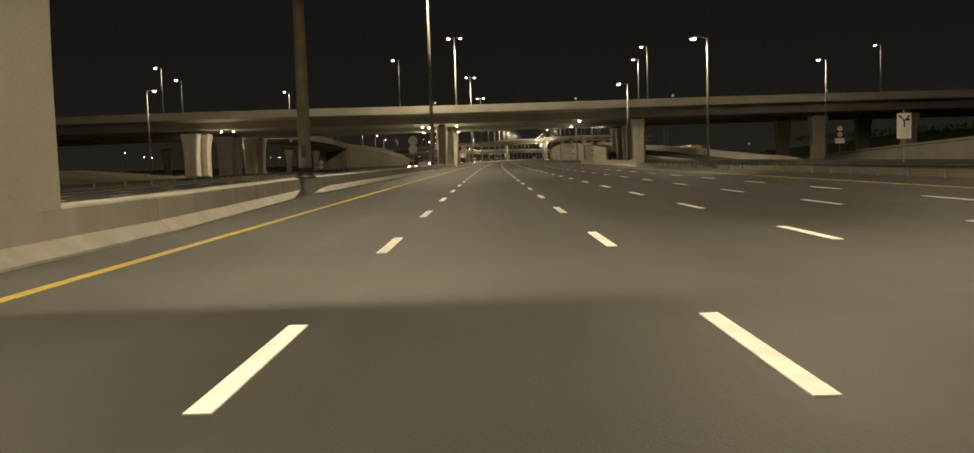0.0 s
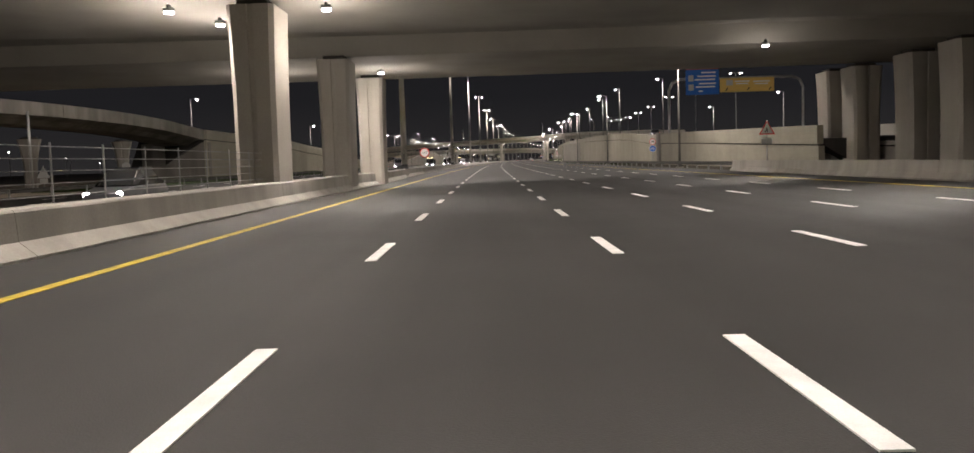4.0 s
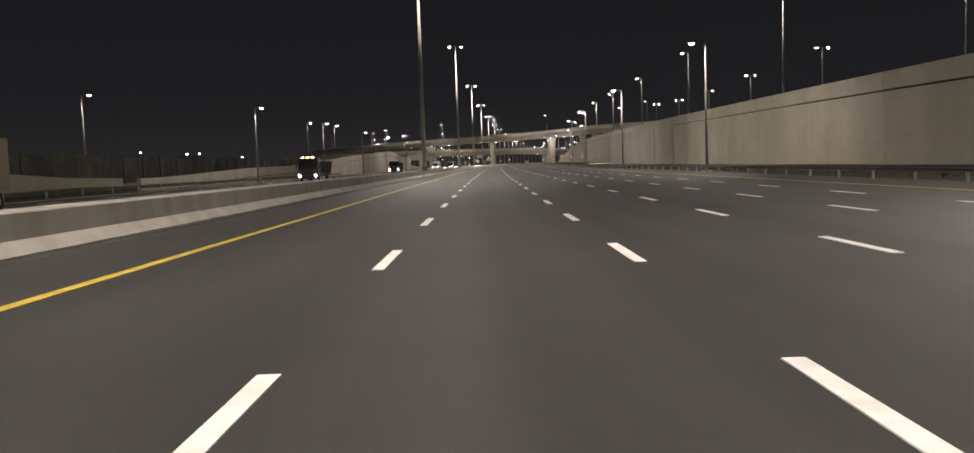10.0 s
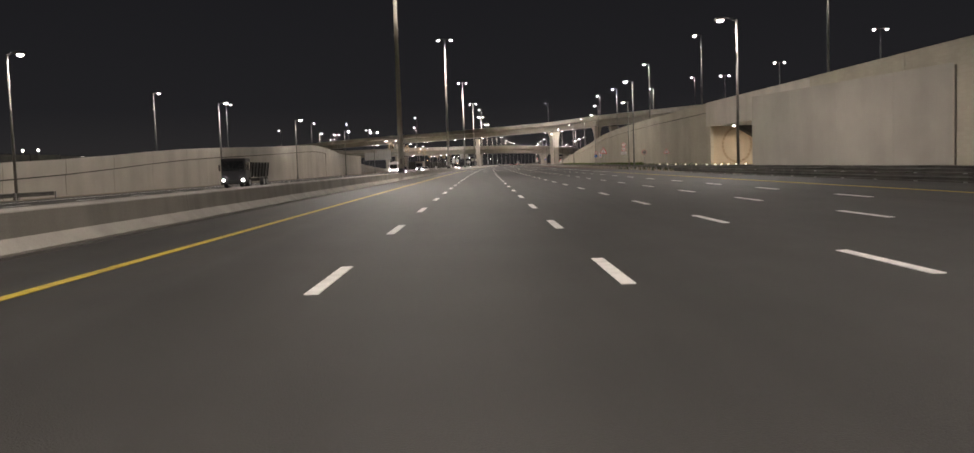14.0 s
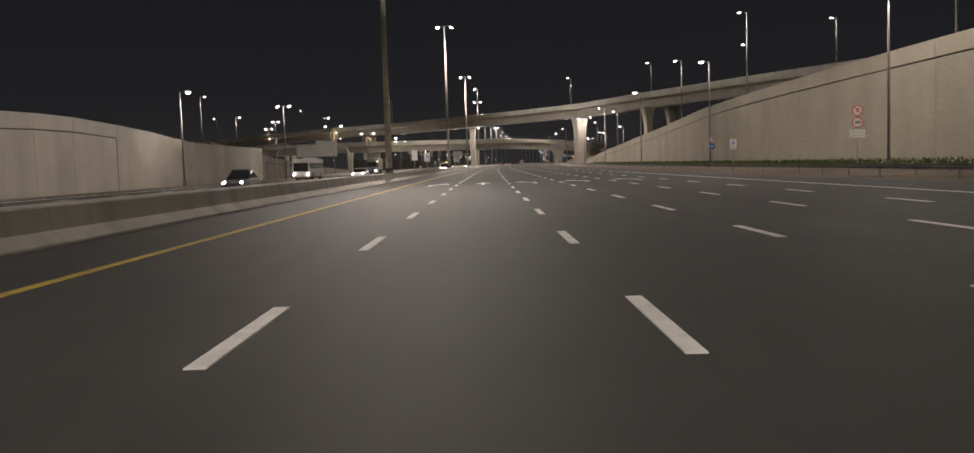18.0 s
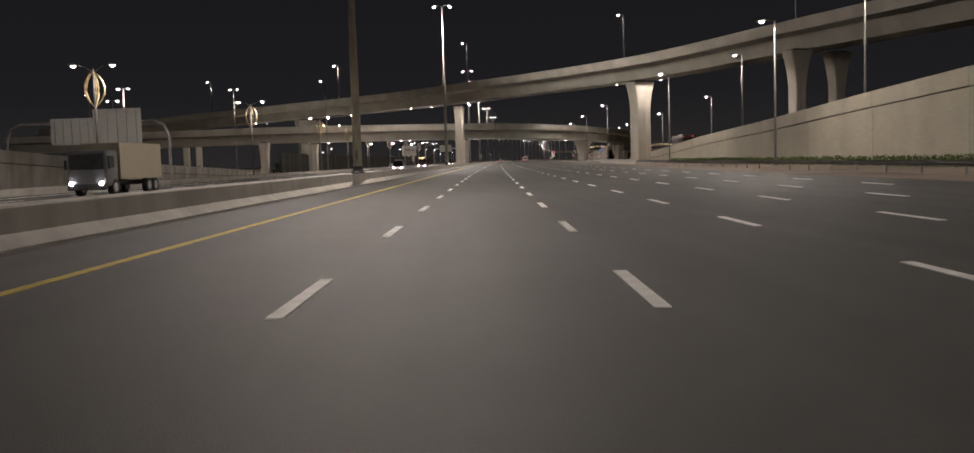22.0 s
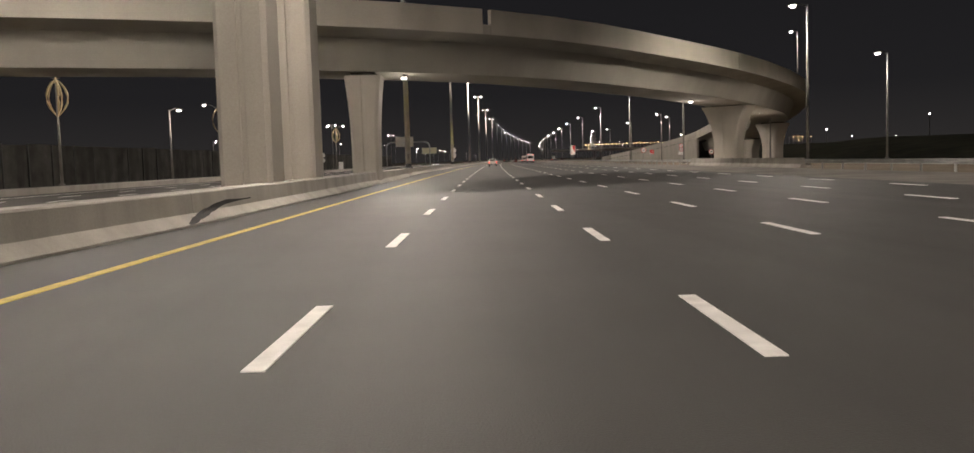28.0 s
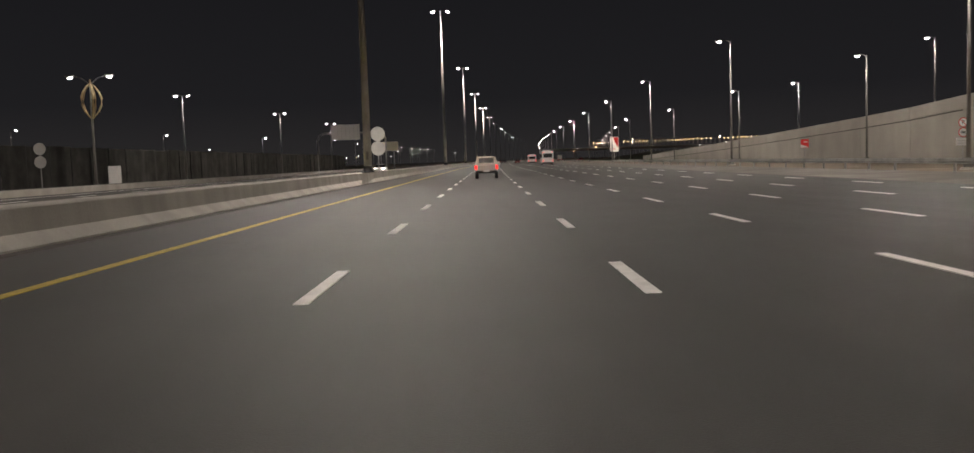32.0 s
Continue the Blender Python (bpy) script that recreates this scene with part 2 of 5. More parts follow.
def bend_rod(points, r, n=8, bm=None):
    """A bent tube through the points."""
    pts = [Vector(p) for p in points]
    rings = []
    for i, p in enumerate(pts):
        d = (pts[min(i + 1, len(pts) - 1)] - pts[max(i - 1, 0)]).normalized()
        q = d.to_track_quat("Z", "Y")
        rr = r[i] if isinstance(r, (list, tuple)) else r
        rings.append([p + q @ Vector((rr * math.cos(k * math.tau / n), rr * math.sin(k * math.tau / n), 0)) for k in range(n)])
    return skin(rings, True, bm)


def skin(rings, closed=True, bm=None, cap=True):
    """A surface over rings of points, in order."""
    bm = bm or bmesh.new()
    vs = [[bm.verts.new(p) for p in ring] for ring in rings]
    n = len(vs[0])
    for a, b in zip(vs, vs[1:]):
        for k in range(n if closed else n - 1):
            bm.faces.new((a[k], a[(k + 1) % n], b[(k + 1) % n], b[k]))
    if closed and cap:
        bm.faces.new(vs[0][::-1])
        bm.faces.new(vs[-1])
    bmesh.ops.recalc_face_normals(bm, faces=bm.faces[:])
    return bm


def slab(outline, y0, y1, bm=None):
    """An upright plate: an outline in x and z, from y0 to y1."""
    return skin([[Vector((x, y, z)) for x, z in outline] for y in (y0, y1)], True, bm)


def disc_outline(r, n=28, cx=0.0, cz=0.0):
    return [(cx + r * math.cos(i * math.tau / n), cz + r * math.sin(i * math.tau / n)) for i in range(n)]


def rounded(w, h, r, n=4, cx=0.0, cz=0.0):
    pts = []
    for sx, sz, a0 in ((1, 1, 0), (-1, 1, 90), (-1, -1, 180), (1, -1, 270)):
        for i in range(n + 1):
            a = radians(a0 + 90 * i / n)
            pts.append((cx + sx * (w / 2 - r) + r * math.cos(a), cz + sz * (h / 2 - r) + r * math.sin(a)))
    return pts


def lettering(text, size, depth, mat, parent, m, name="lettering"):
    cu = bpy.data.curves.new(name, "FONT")
    cu.body, cu.size, cu.extrude, cu.align_x, cu.align_y = text, size, depth, "CENTER", "CENTER"
    tmp = new("tmp", cu)
    me = bpy.data.meshes.new_from_object(tmp.evaluated_get(bpy.context.evaluated_depsgraph_get()))
    bpy.data.objects.remove(tmp)
    me.materials.clear()
    me.materials.append(mat)
    ob = new(name, me)
    ob.parent = parent
    ob.matrix_basis = m
    return ob


def along(points, step=4.0):
    """A smooth line (s, u, z) through the points."""
    out = []
    p = [Vector(q) for q in points]
    p = [2 * p[0] - p[1]] + p + [2 * p[-1] - p[-2]]
    for a, b, c, d in zip(p, p[1:], p[2:], p[3:]):
        n = max(1, int((c - b).length / step))
        for i in range(n):
            t = i / n
            out.append(0.5 * ((2 * b) + (c - a) * t + (2 * a - 5 * b + 4 * c - d) * t * t + (3 * b - a - 3 * c + d) * t ** 3))
    out.append(p[-2])
    return out


def swept(line, profile, m, bm=None, closed=True):
    """A profile of (sideways, up) carried along a line of (s, u, z); up from the line's z. Local to the pose m."""
    inv = m.inverted()
    pts = [at(*p) for p in line]
    rings = []
    for i, p in enumerate(pts):
        d = pts[min(i + 1, len(pts) - 1)] - pts[max(i - 1, 0)]
        side = Vector((d.y, -d.x, 0)).normalized()
        rings.append([inv @ (p + side * x + Vector((0, 0, z))) for x, z in profile])
    return skin(rings, closed, bm)

# ---- ground, road, markings ----
START, END = -70.0, 2600.0


def strip(name, u0, u1, z0, z1, s0, s1, mat, m, step=20.0, bm=None):
    n = max(1, int((s1 - s0) / step))
    line = [(s0 + (s1 - s0) * i / n, 0, 0) for i in range(n + 1)]
    inv = m.inverted()
    return skin([[inv @ at(s, u0, z0), inv @ at(s, u1, z1)] for s, _, _ in line], False, bm)


ground = bmesh.new()
bmesh.ops.create_grid(ground, x_segments=40, y_segments=40, size=4200, matrix=Matrix.Translation((0, 1000, -0.75)))
solo("ground", ground, SAND, Matrix(), "dark sandy desert ground", "ground", kind="structure")

O = Matrix()


def slab_strip(u0, u1, top, depth, s0, s1):
    n = int((s1 - s0) / 20)
    return swept([(s0 + (s1 - s0) * i / n, (u0 + u1) / 2, top) for i in range(n + 1)],
                 [((u0 - u1) / 2, -depth), ((u0 - u1) / 2, 0), ((u1 - u0) / 2, 0), ((u1 - u0) / 2, -depth)], O)


road = solo("road", slab_strip(-9.0, 21.0, 0.0, 0.9, START, END), ASPHALT, O, "wide grey asphalt motorway carriageway with lane lines", "road", kind="structure")
opposite = solo("road_opposite", slab_strip(-33.0, -9.75, -0.05, 0.9, START, END), ASPHALT_OLD, O, "grey asphalt carriageway of oncoming traffic", "road", kind="structure")
solo("verge", slab_strip(21.0, 40.0, -0.03, 0.8, START, END), SAND, O, "sandy verge beside the motorway", "verge", kind="structure")
solo("verge", slab_strip(-60.0, -33.0, -0.25, 0.8, START, END), SAND, O, "sandy verge beside the far carriageway", "verge", kind="structure")

solo("verge_soil", slab_strip(20.6, 33.4, 0.004, 0.02, 197, 544), DARK_SOIL, O, "strip of dark scrubby soil before the retaining wall", "verge", kind="structure")
solo("verge_grass", swept([(215 + 8 * i, -35.5 + 0.08 * math.sin(i * 1.7), 0.05 * math.sin(i * 2.3)) for i in range(25)], [(-8.0, -0.6), (-8.0, 0.2), (-0.7, 0.5), (0.1, 0.3), (1.0, -0.12), (1.0, -0.6)], O), GRASS, O, "strip of dull grass below the sloping wall", "verge", kind="structure")
solo("verge_soil", slab_strip(19.5, 24.0, 0.004, 0.02, 630, 890), RED_SOIL, O, "strip of reddish soil beside the carriageway", "verge", kind="structure")
solo("verge_gravel", slab_strip(17.6, 25.3, 0.004, 0.02, 892, 1500), GRAVEL, O, "pale gravel shoulder beside the carriageway", "verge", kind="structure")

dash_mesh = mesh_of(box((0, 1.4, 0.004), (0.17, 2.8, 0.012)), "lane_dash", PAINT)
DASH0 = 0.0
for k in range(-6, 128):
    for u in (-1.83, 1.83):
        ob = new("lane_dash", dash_mesh)
        ob.parent = road
        ob.matrix_basis = stand(DASH0 + 9 * k, u, 0.004)
rest = bmesh.new()
for k in range(-6, 220):
    for u in (5.42, 9.0, 12.5) + ((16.1,) if k > 76 else ()) + ((-1.83, 1.83) if k >= 128 else ()):
        box((0, 1.4, 0.004), (0.17, 2.8, 0.012), bm=rest)
        rest.verts.ensure_lookup_table()
        bmesh.ops.transform(rest, matrix=stand(DASH0 + 9 * k, u, 0.004), verts=rest.verts[-8:])
tagged(part("lane_dashes", rest, PAINT, road), kind="stuff")
part("yellow_line", slab_strip(-5.79, -5.59, 0.008, 0.012, START, END), YELLOW, road, "solid yellow edge line")
part("yellow_line", slab_strip(16.0, 16.2, 0.008, 0.012, START, 560), YELLOW, road, "solid yellow edge line")
part("white_line", slab_strip(16.0, 16.2, 0.008, 0.012, 561, 690), PAINT, road, "solid white edge line")

# the far carriageway's lines
far_lines = bmesh.new()
for k in range(-6, 150):
    for u in (-15.6, -19.3, -23.0, -26.7):
        box((0, 1.4, 0.004), (0.17, 2.8, 0.012), bm=far_lines)
        far_lines.verts.ensure_lookup_table()
        bmesh.ops.transform(far_lines, matrix=stand(4 + 9 * k, u, -0.046), verts=far_lines.verts[-8:])
tagged(part("lane_dashes", far_lines, PAINT, opposite), kind="stuff")
part("yellow_line", slab_strip(-12.0, -11.8, -0.042, 0.012, START, 1500), YELLOW, opposite, "solid yellow edge line")
part("white_line", slab_strip(-30.5, -30.3, -0.042, 0.012, START, 1500), PAINT, opposite, "solid white edge line")

# lane arrows
arrow = bmesh.new()
skin([[Vector((x, y, z)) for x, y in ((-0.12, 0), (0.12, 0), (0.12, 3.6), (0.55, 3.6), (0, 6.0), (-0.55, 3.6), (-0.12, 3.6))] for z in (0.0, 0.012)], True, arrow)
arrow_mesh = mesh_of(arrow, "lane_arrow", PAINT)
bent = bmesh.new()
skin([[Vector((x, y, z)) for x, y in ((-0.12, 0), (0.12, 0), (0.12, 3.0), (-0.75, 4.6), (-0.55, 5.2), (-1.25, 5.4), (-1.2, 3.9), (-0.95, 4.2), (-0.12, 2.7))] for z in (0.0, 0.012)], True, bent)
bent_mesh = mesh_of(bent, "lane_arrow", PAINT)
for u, kind in ((-3.75, 0), (0.0, 1), (3.65, 0), (7.3, 0), (10.95, 0)):
    ob = new("lane_arrow", arrow_mesh if kind else bent_mesh)
    ob.parent = road
    ob.matrix_basis = stand(640.2, u, 0.008) @ Matrix.Diagonal((-1 if u < 0 else 1, 1, 1, 1))

# ---- concrete barriers ----
JERSEY = [(-0.31, 0.0), (0.31, 0.0), (0.31, 0.08), (0.13, 0.33), (0.075, 0.86), (-0.075, 0.86), (-0.13, 0.33), (-0.31, 0.08)]


def barrier(s0, s1, u0, u1, z, name, label, profile, length=18.0):
    b = thing(name, stand(s0, u0, z), label, "barrier", kind="structure")
    n = max(1, round((s1 - s0) / length))
    for i in range(n):
        a, c = s0 + (s1 - s0) * i / n, s0 + (s1 - s0) * (i + 1) / n
        f = lambda s: u0 + (u1 - u0) * (s - s0) / (s1 - s0)
        part("barrier_section", swept([(s, f(s), z) for s in (a, (a + c) / 2, c - 0.02)], profile, b.matrix_basis), BARRIER, b)
    return b


# the median: a block whose near face has a sloping foot; it swells towards the road at the piers,
# and at each mast the foot is cut back to an upright face
NOTCH_S = MAST_S + [252.5]


def median(s0, s1, u0, u1, length=20.0):
    b = thing("median_barrier", stand(s0, u0, 0), "grey concrete median barrier with a sloping foot", "barrier", kind="structure")
    inv = b.matrix_basis.inverted()
    n = max(1, round((s1 - s0) / length))
    for i in range(n):
        a, c = s0 + (s1 - s0) * i / n, s0 + (s1 - s0) * (i + 1) / n - 0.02
        stops = {a, (a + c) / 2, c} | {m + d for m in NOTCH_S for d in (-4.6, -0.9, 2.1, 6.0) if a < m + d < c}
        rings = []
        for q in sorted(stops):
            u = u0 + (u1 - u0) * (q - s0) / (s1 - s0)
            m = min(NOTCH_S, key=lambda v: abs(v - q))
            cut = max(0.0, min(1.0, (q - m + 4.6) / 3.7, (m + 6.0 - q) / 3.9))
            toe = -0.29 * cut
            rings.append([inv @ at(q, u + x, z) for x, z in ((-1.3, -0.05), (toe, -0.05), (toe, 0.05), (-0.3, 0.3), (-0.34, 0.8), (-0.39, 0.85), (-1.1, 0.85), (-1.2, 0.8))])
        part("barrier_section", skin(rings), BARRIER, b)
    return b


for s0, s1, u0, u1 in ((START, 24, -7.25, -7.25), (24, 46, -7.25, -8.65), (46, 120, -8.65, -8.65), (120, 146, -8.65, -7.76), (146, 205, -7.76, -7.76), (205, 235, -7.76, -8.7), (235, 900, -8.75, -8.75), (900, 935, -8.75, -7.5), (935, 955, -7.5, -7.55), (955, 990, -7.55, -7.9), (990, 1020, -7.9, -8.8), (1020, 1290, -8.8, -8.8)):
    median(s0, s1, u0, u1)
median(1290, 2600, -8.8, -8.8, 120)
solo("gutter", slab_strip(-9.1, -8.42, 0.006, 0.02, START, 1290), JOINT, O, "dark gutter at the foot of the median barrier", "gutter", kind="structure")
barrier(118, 203, 18.6, 19.6, 0, "roadside_barrier", "grey concrete roadside barrier below the overpass", JERSEY)
barrier(868, 930, 25.2, 26.2, 0, "roadside_barrier", "grey concrete barrier before the flyover pier", JERSEY)
barrier(985, 1026, 25.6, 25.6, 0, "roadside_barrier", "grey concrete barrier before the ramp pier", JERSEY)

barrier(745, 1300, -33.1, -33.1, -0.05, "far_kerb", "low pale concrete kerb beyond the far carriageway", [(-0.18, -0.2), (-0.18, 0.46), (-0.14, 0.5), (0.14, 0.5), (0.18, 0.46), (0.18, -0.2)], 20)

# ---- steel guardrails ----
post_mesh = mesh_of(box((0, 0, 0.33), (0.1, 0.15, 0.76), bevel=0.012), "post", STEEL)
BEAM = [(-0.02, -0.16), (0.03, -0.13), (0.03, -0.05), (-0.03, 0.0), (0.03, 0.05), (0.03, 0.13), (-0.02, 0.16), (-0.035, 0.15), (0.012, 0.12), (0.012, 0.055), (-0.05, 0.0), (0.012, -0.055), (0.012, -0.12), (-0.035, -0.15)]


def guardrail(points, label, gap=4.0, z=0.0, lower=None, mat=None):
    line = along(points, gap)
    g = thing("guardrail", stand(line[0][0], line[0][1], z), label, "guardrail", kind="structure")
    part("rail", swept([(p[0], p[1], z + 0.58) for p in line], BEAM, g.matrix_basis), mat or RAIL, g)
    if lower:
        part("lower_rail", swept([(p[0], p[1], z + 0.22) for p in line if lower[0] < p[0] < lower[1]], BEAM, g.matrix_basis), RAIL, g)
    inv = g.matrix_basis.inverted()
    for p in line:
        ob = new("post", post_mesh)
        ob.parent = g
        ob.matrix_basis = inv @ stand(p[0], p[1] + 0.13, z)
    return g


guardrail([(-60, 20.0, 0), (60, 20.0, 0), (120, 20.4, 0)], "galvanised steel guardrail on posts")
guardrail([(20, 23.5, 0), (80, 24.0, 0), (150, 25.0, 0)], "second galvanised steel guardrail on the verge")
guardrail([(196, 20.2, 0), (300, 19.6, 0), (420, 19.8, 0), (520, 20.6, 0), (600, 22.5, 0), (700, 23.5, 0), (800, 24.2, 0), (872, 25.2, 0)], "long steel guardrail darkened for shade before the retaining wall", 4.4, lower=(450, 548))
guardrail([(926, 26.0, 0), (986, 25.9, 0)], "galvanised steel guardrail beside the verge", mat=STEEL)
guardrail([(1024, 25.6, 0), (1100, 25.6, 0), (1250, 25.6, 0), (1400, 25.6, 0)], "galvanised steel guardrail along the verge", 5.0, mat=STEEL)
guardrail([(-40, -34.0, 0), (300, -34.0, 0), (520, -34.0, 0)], "galvanised steel guardrail beyond the far carriageway", 6.0, -0.25)
guardrail([(745, -34.0, 0), (900, -33.5, 0), (1100, -33.5, 0), (1300, -33.5, 0)], "galvanised steel guardrail beyond the far carriageway", 6.0, -0.25)

# ---- retaining walls ----


def retaining_wall(name, tops, label, mat, side=1, length=14.0, foot=-0.8, coping=1.42, groove=True):
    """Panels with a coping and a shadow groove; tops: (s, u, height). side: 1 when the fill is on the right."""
    line = along(tops, length)
    w = thing(name, stand(line[0][0], line[0][1], foot), label, "retaining wall", kind="structure")
    for a, b in zip(line, line[1:]):
        d = (b - a)
        a2, b2 = a + d * 0.002, b - d * 0.002
        mid = (a2 + b2) / 2
        def face(z_of, x0, x1, low):
            rings = []
            inv = w.matrix_basis.inverted()
            for p in (a2, mid, b2):
                q0, q1 = at(p[0], p[1] + side * x0), at(p[0], p[1] + side * x1)
                hi, lo = z_of(p), low(p)
                rings.append([inv @ Vector((v.x, v.y, z)) for v, z in ((q0, lo), (q0, hi), (q1, hi), (q1, lo))])
            return skin(rings, True)
        part("panel", face(lambda p: p[2] - coping - (0.12 if groove else 0.0), 0.05 if groove else -0.03, 0.5, lambda p: foot), mat, w)
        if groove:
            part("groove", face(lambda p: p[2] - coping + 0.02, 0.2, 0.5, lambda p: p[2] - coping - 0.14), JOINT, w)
        part("coping", face(lambda p: p[2], -0.06, 0.4, lambda p: p[2] - coping), mat, w)
    return w


RIGHT_WALL = [(197.5, 24.4, 3.3), (245, 26.0, 4.3), (292, 27.7, 5.15), (328, 29.2, 6.5), (392, 31.2, 7.65), (460, 33.4, 8.65), (523, 35.3, 9.5), (590, 36, 10.0), (650, 36, 10.15), (695, 36, 9.95), (729, 36, 9.35), (762, 36, 7.9), (796, 36, 6.8), (831, 36, 5.5), (865, 36, 4.5), (898, 36.2, 3.1), (935, 36.8, 1.9), (960, 37.4, 1.2)]
WALL_A = [p for p in RIGHT_WALL if p[0] < 480] + [(490.6, 34.3, 9.1)]
WALL_PLAIN = [(490.6, 34.3, 9.1), (523, 35.3, 9.5), (545.2, 35.5, 9.65)]
WALL_B = [(590.5, 36, 10.0)] + [p for p in RIGHT_WALL if p[0] > 600]
WALL_LABEL = "tall pale concrete retaining wall with a coping and panel joints"
retaining_wall("wall_right", WALL_A, WALL_LABEL, WALL_BLOCK)
retaining_wall("wall_right", WALL_PLAIN, "tall plain stretch of pale concrete retaining wall", WALL_BLOCK, groove=False)
retaining_wall("wall_right", WALL_B, WALL_LABEL, WALL_BLOCK)
ramp_line = [(p[0], p[1] + 5.6, p[2] - 1.0) for p in along(RIGHT_WALL, 14)]
for piece in ([p for p in ramp_line if p[0] < 547], [p for p in ramp_line if p[0] > 588]):
    solo("ramp_fill", swept(piece, [(-5.1, -0.5), (-5.1, 0), (5.2, 0), (8.5, -9)], O), ASPHALT_OLD, O, "asphalt ramp road on the fill behind the retaining wall", "ramp", kind="structure")
FAR_EDGE = [(112, 25.8, 0.6), (144, 25.6, 1.65), (163, 25.6, 2.3), (197.5, 25.9, 3.35), (245, 26.6, 4.3)]
for piece in (FAR_EDGE + [p for p in RIGHT_WALL[2:] if p[0] < 540] + [(545.2, 35.5, 9.65)], WALL_B[:-1]):
    retaining_wall("wall_right", [(p[0], p[1] + 11.0, p[2]) for p in piece], "far concrete parapet of the ramp", CONCRETE, 1, 28)
retaining_wall("wall_right", [(112, 28.9, 0.2), (150, 28.9, 0.95), (176, 28.9, 1.5), (197.4, 28.9, 2.0)], "low concrete wall of the ramp behind the piers", CONCRETE, 1, 10, coping=0.3)
solo("ramp_fill", swept([(p[0], 32.8, p[2]) for p in along([(108, 0, -0.55), (144, 0, 0.6), (163, 0, 1.25), (198, 0, 2.2)], 8)], [(-3.4, -1.0), (-3.4, 0), (3.8, 0), (3.8, -1.0)], O), ASPHALT_OLD, O, "asphalt slip road rising to the ramp", "ramp", kind="structure")
# a level-topped wing wall that turns out towards the road before the underpass
wing = thing("wing_wall", stand(515, 35, -0.8), "plain level-topped concrete wing wall before the underpass", "retaining wall", kind="structure")
wing_line = along([(514, 35.2, 7.8), (530, 32.35, 7.8), (546, 29.45, 7.8)], 5.5)
for a, b in zip(wing_line, wing_line[1:]):
    d = (b - a) * 0.002
    part("panel", swept([a + d, (a + b) / 2, b - d], [(0.0, -8.6), (0.0, 0.0), (0.7, 0.0), (0.7, -8.6)], wing.matrix_basis), CONCRETE, wing)
part("drain_pipe", rod((0, 0, 0), (0, 0, 7.6), 0.07, 0.07, 8), CONCRETE_DARK, wing, "grey drain pipe").matrix_basis = wing.matrix_basis.inverted() @ stand(514.5, 34.95, 0)
# the underpass below the ramp
tunnel = thing("underpass", stand(570, 41, 0), "warmly lit underpass below the ramp with a tan inner wall", "underpass", kind="structure")
ti = tunnel.matrix_basis.inverted()
part("deck", swept([(544.6 + 4.65 * i, 41.2 + 0.012 * min(i, 5), 9.62 + 0.038 * i) for i in range(11)], [(-5.75, -3.7), (-5.75, 0.0), (-5.4, 0.0), (-5.4, -1.0), (5.4, -1.0), (5.4, 0.0), (5.75, 0.0), (5.75, -3.7)], tunnel.matrix_basis), CONCRETE_PALE, tunnel)
part("end_wall", swept([(592.6, 36.3, 0), (592.6, 42, 0), (592.6, 50, 0)], [(-0.6, -0.7), (-0.6, 6.4), (0.6, 6.4), (0.6, -0.7)], tunnel.matrix_basis), TAN, tunnel, "tan rendered inner wall")
part("end_wall", swept([(544.9, 36.0, 0), (544.9, 42, 0), (544.9, 50, 0)], [(-0.6, -0.7), (-0.6, 6.0), (0.6, 6.0), (0.6, -0.7)], tunnel.matrix_basis), CONCRETE_PALE, tunnel)
part("floor", swept([(546 + 5.8 * i, 40.4, 0.02) for i in range(9)], [(-10.0, -0.06), (-10.0, 0), (10.2, 0), (10.2, -0.06)], tunnel.matrix_basis), CONCRETE_PALE, tunnel)
n = 26
for i in range(n):
    a, b = i * math.tau / n, (i + 0.86) * math.tau / n
    ring = [[Vector((x, y, z)) for x, z in ((2.1 * math.cos(a), 2.55 * math.sin(a)), (2.45 * math.cos(a), 2.9 * math.sin(a)), (2.45 * math.cos(b), 2.9 * math.sin(b)), (2.1 * math.cos(b), 2.55 * math.sin(b)))] for y in (-0.03, 0.03)]
    part("ornament_tile", skin(ring), BROWN_TILE, tunnel).matrix_basis = ti @ stand(591.97, 40.6, 3.3)
kerb = thing("marker_wall", stand(560, 28, 0), "low curved wall with a row of white blocks given a glow", "low wall", kind="structure")
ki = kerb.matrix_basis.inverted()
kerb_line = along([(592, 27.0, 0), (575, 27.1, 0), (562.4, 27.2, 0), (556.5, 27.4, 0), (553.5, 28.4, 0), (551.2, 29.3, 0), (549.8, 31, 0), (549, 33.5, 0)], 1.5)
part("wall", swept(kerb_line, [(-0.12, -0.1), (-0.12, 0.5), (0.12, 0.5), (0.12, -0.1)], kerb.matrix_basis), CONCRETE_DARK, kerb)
# the blocks glow instead of reflecting the underpass lamps
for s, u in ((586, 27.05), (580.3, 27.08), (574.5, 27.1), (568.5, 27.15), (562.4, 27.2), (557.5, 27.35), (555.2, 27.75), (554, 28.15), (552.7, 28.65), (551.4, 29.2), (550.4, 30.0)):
    part("kerb_block", box((0, 0, 0.56), (0.16, 0.28, 0.14), bevel=0.02), KERB_GLOW, kerb, "small white kerb block with an added glow").matrix_basis = ki @ stand(s, u, 0)

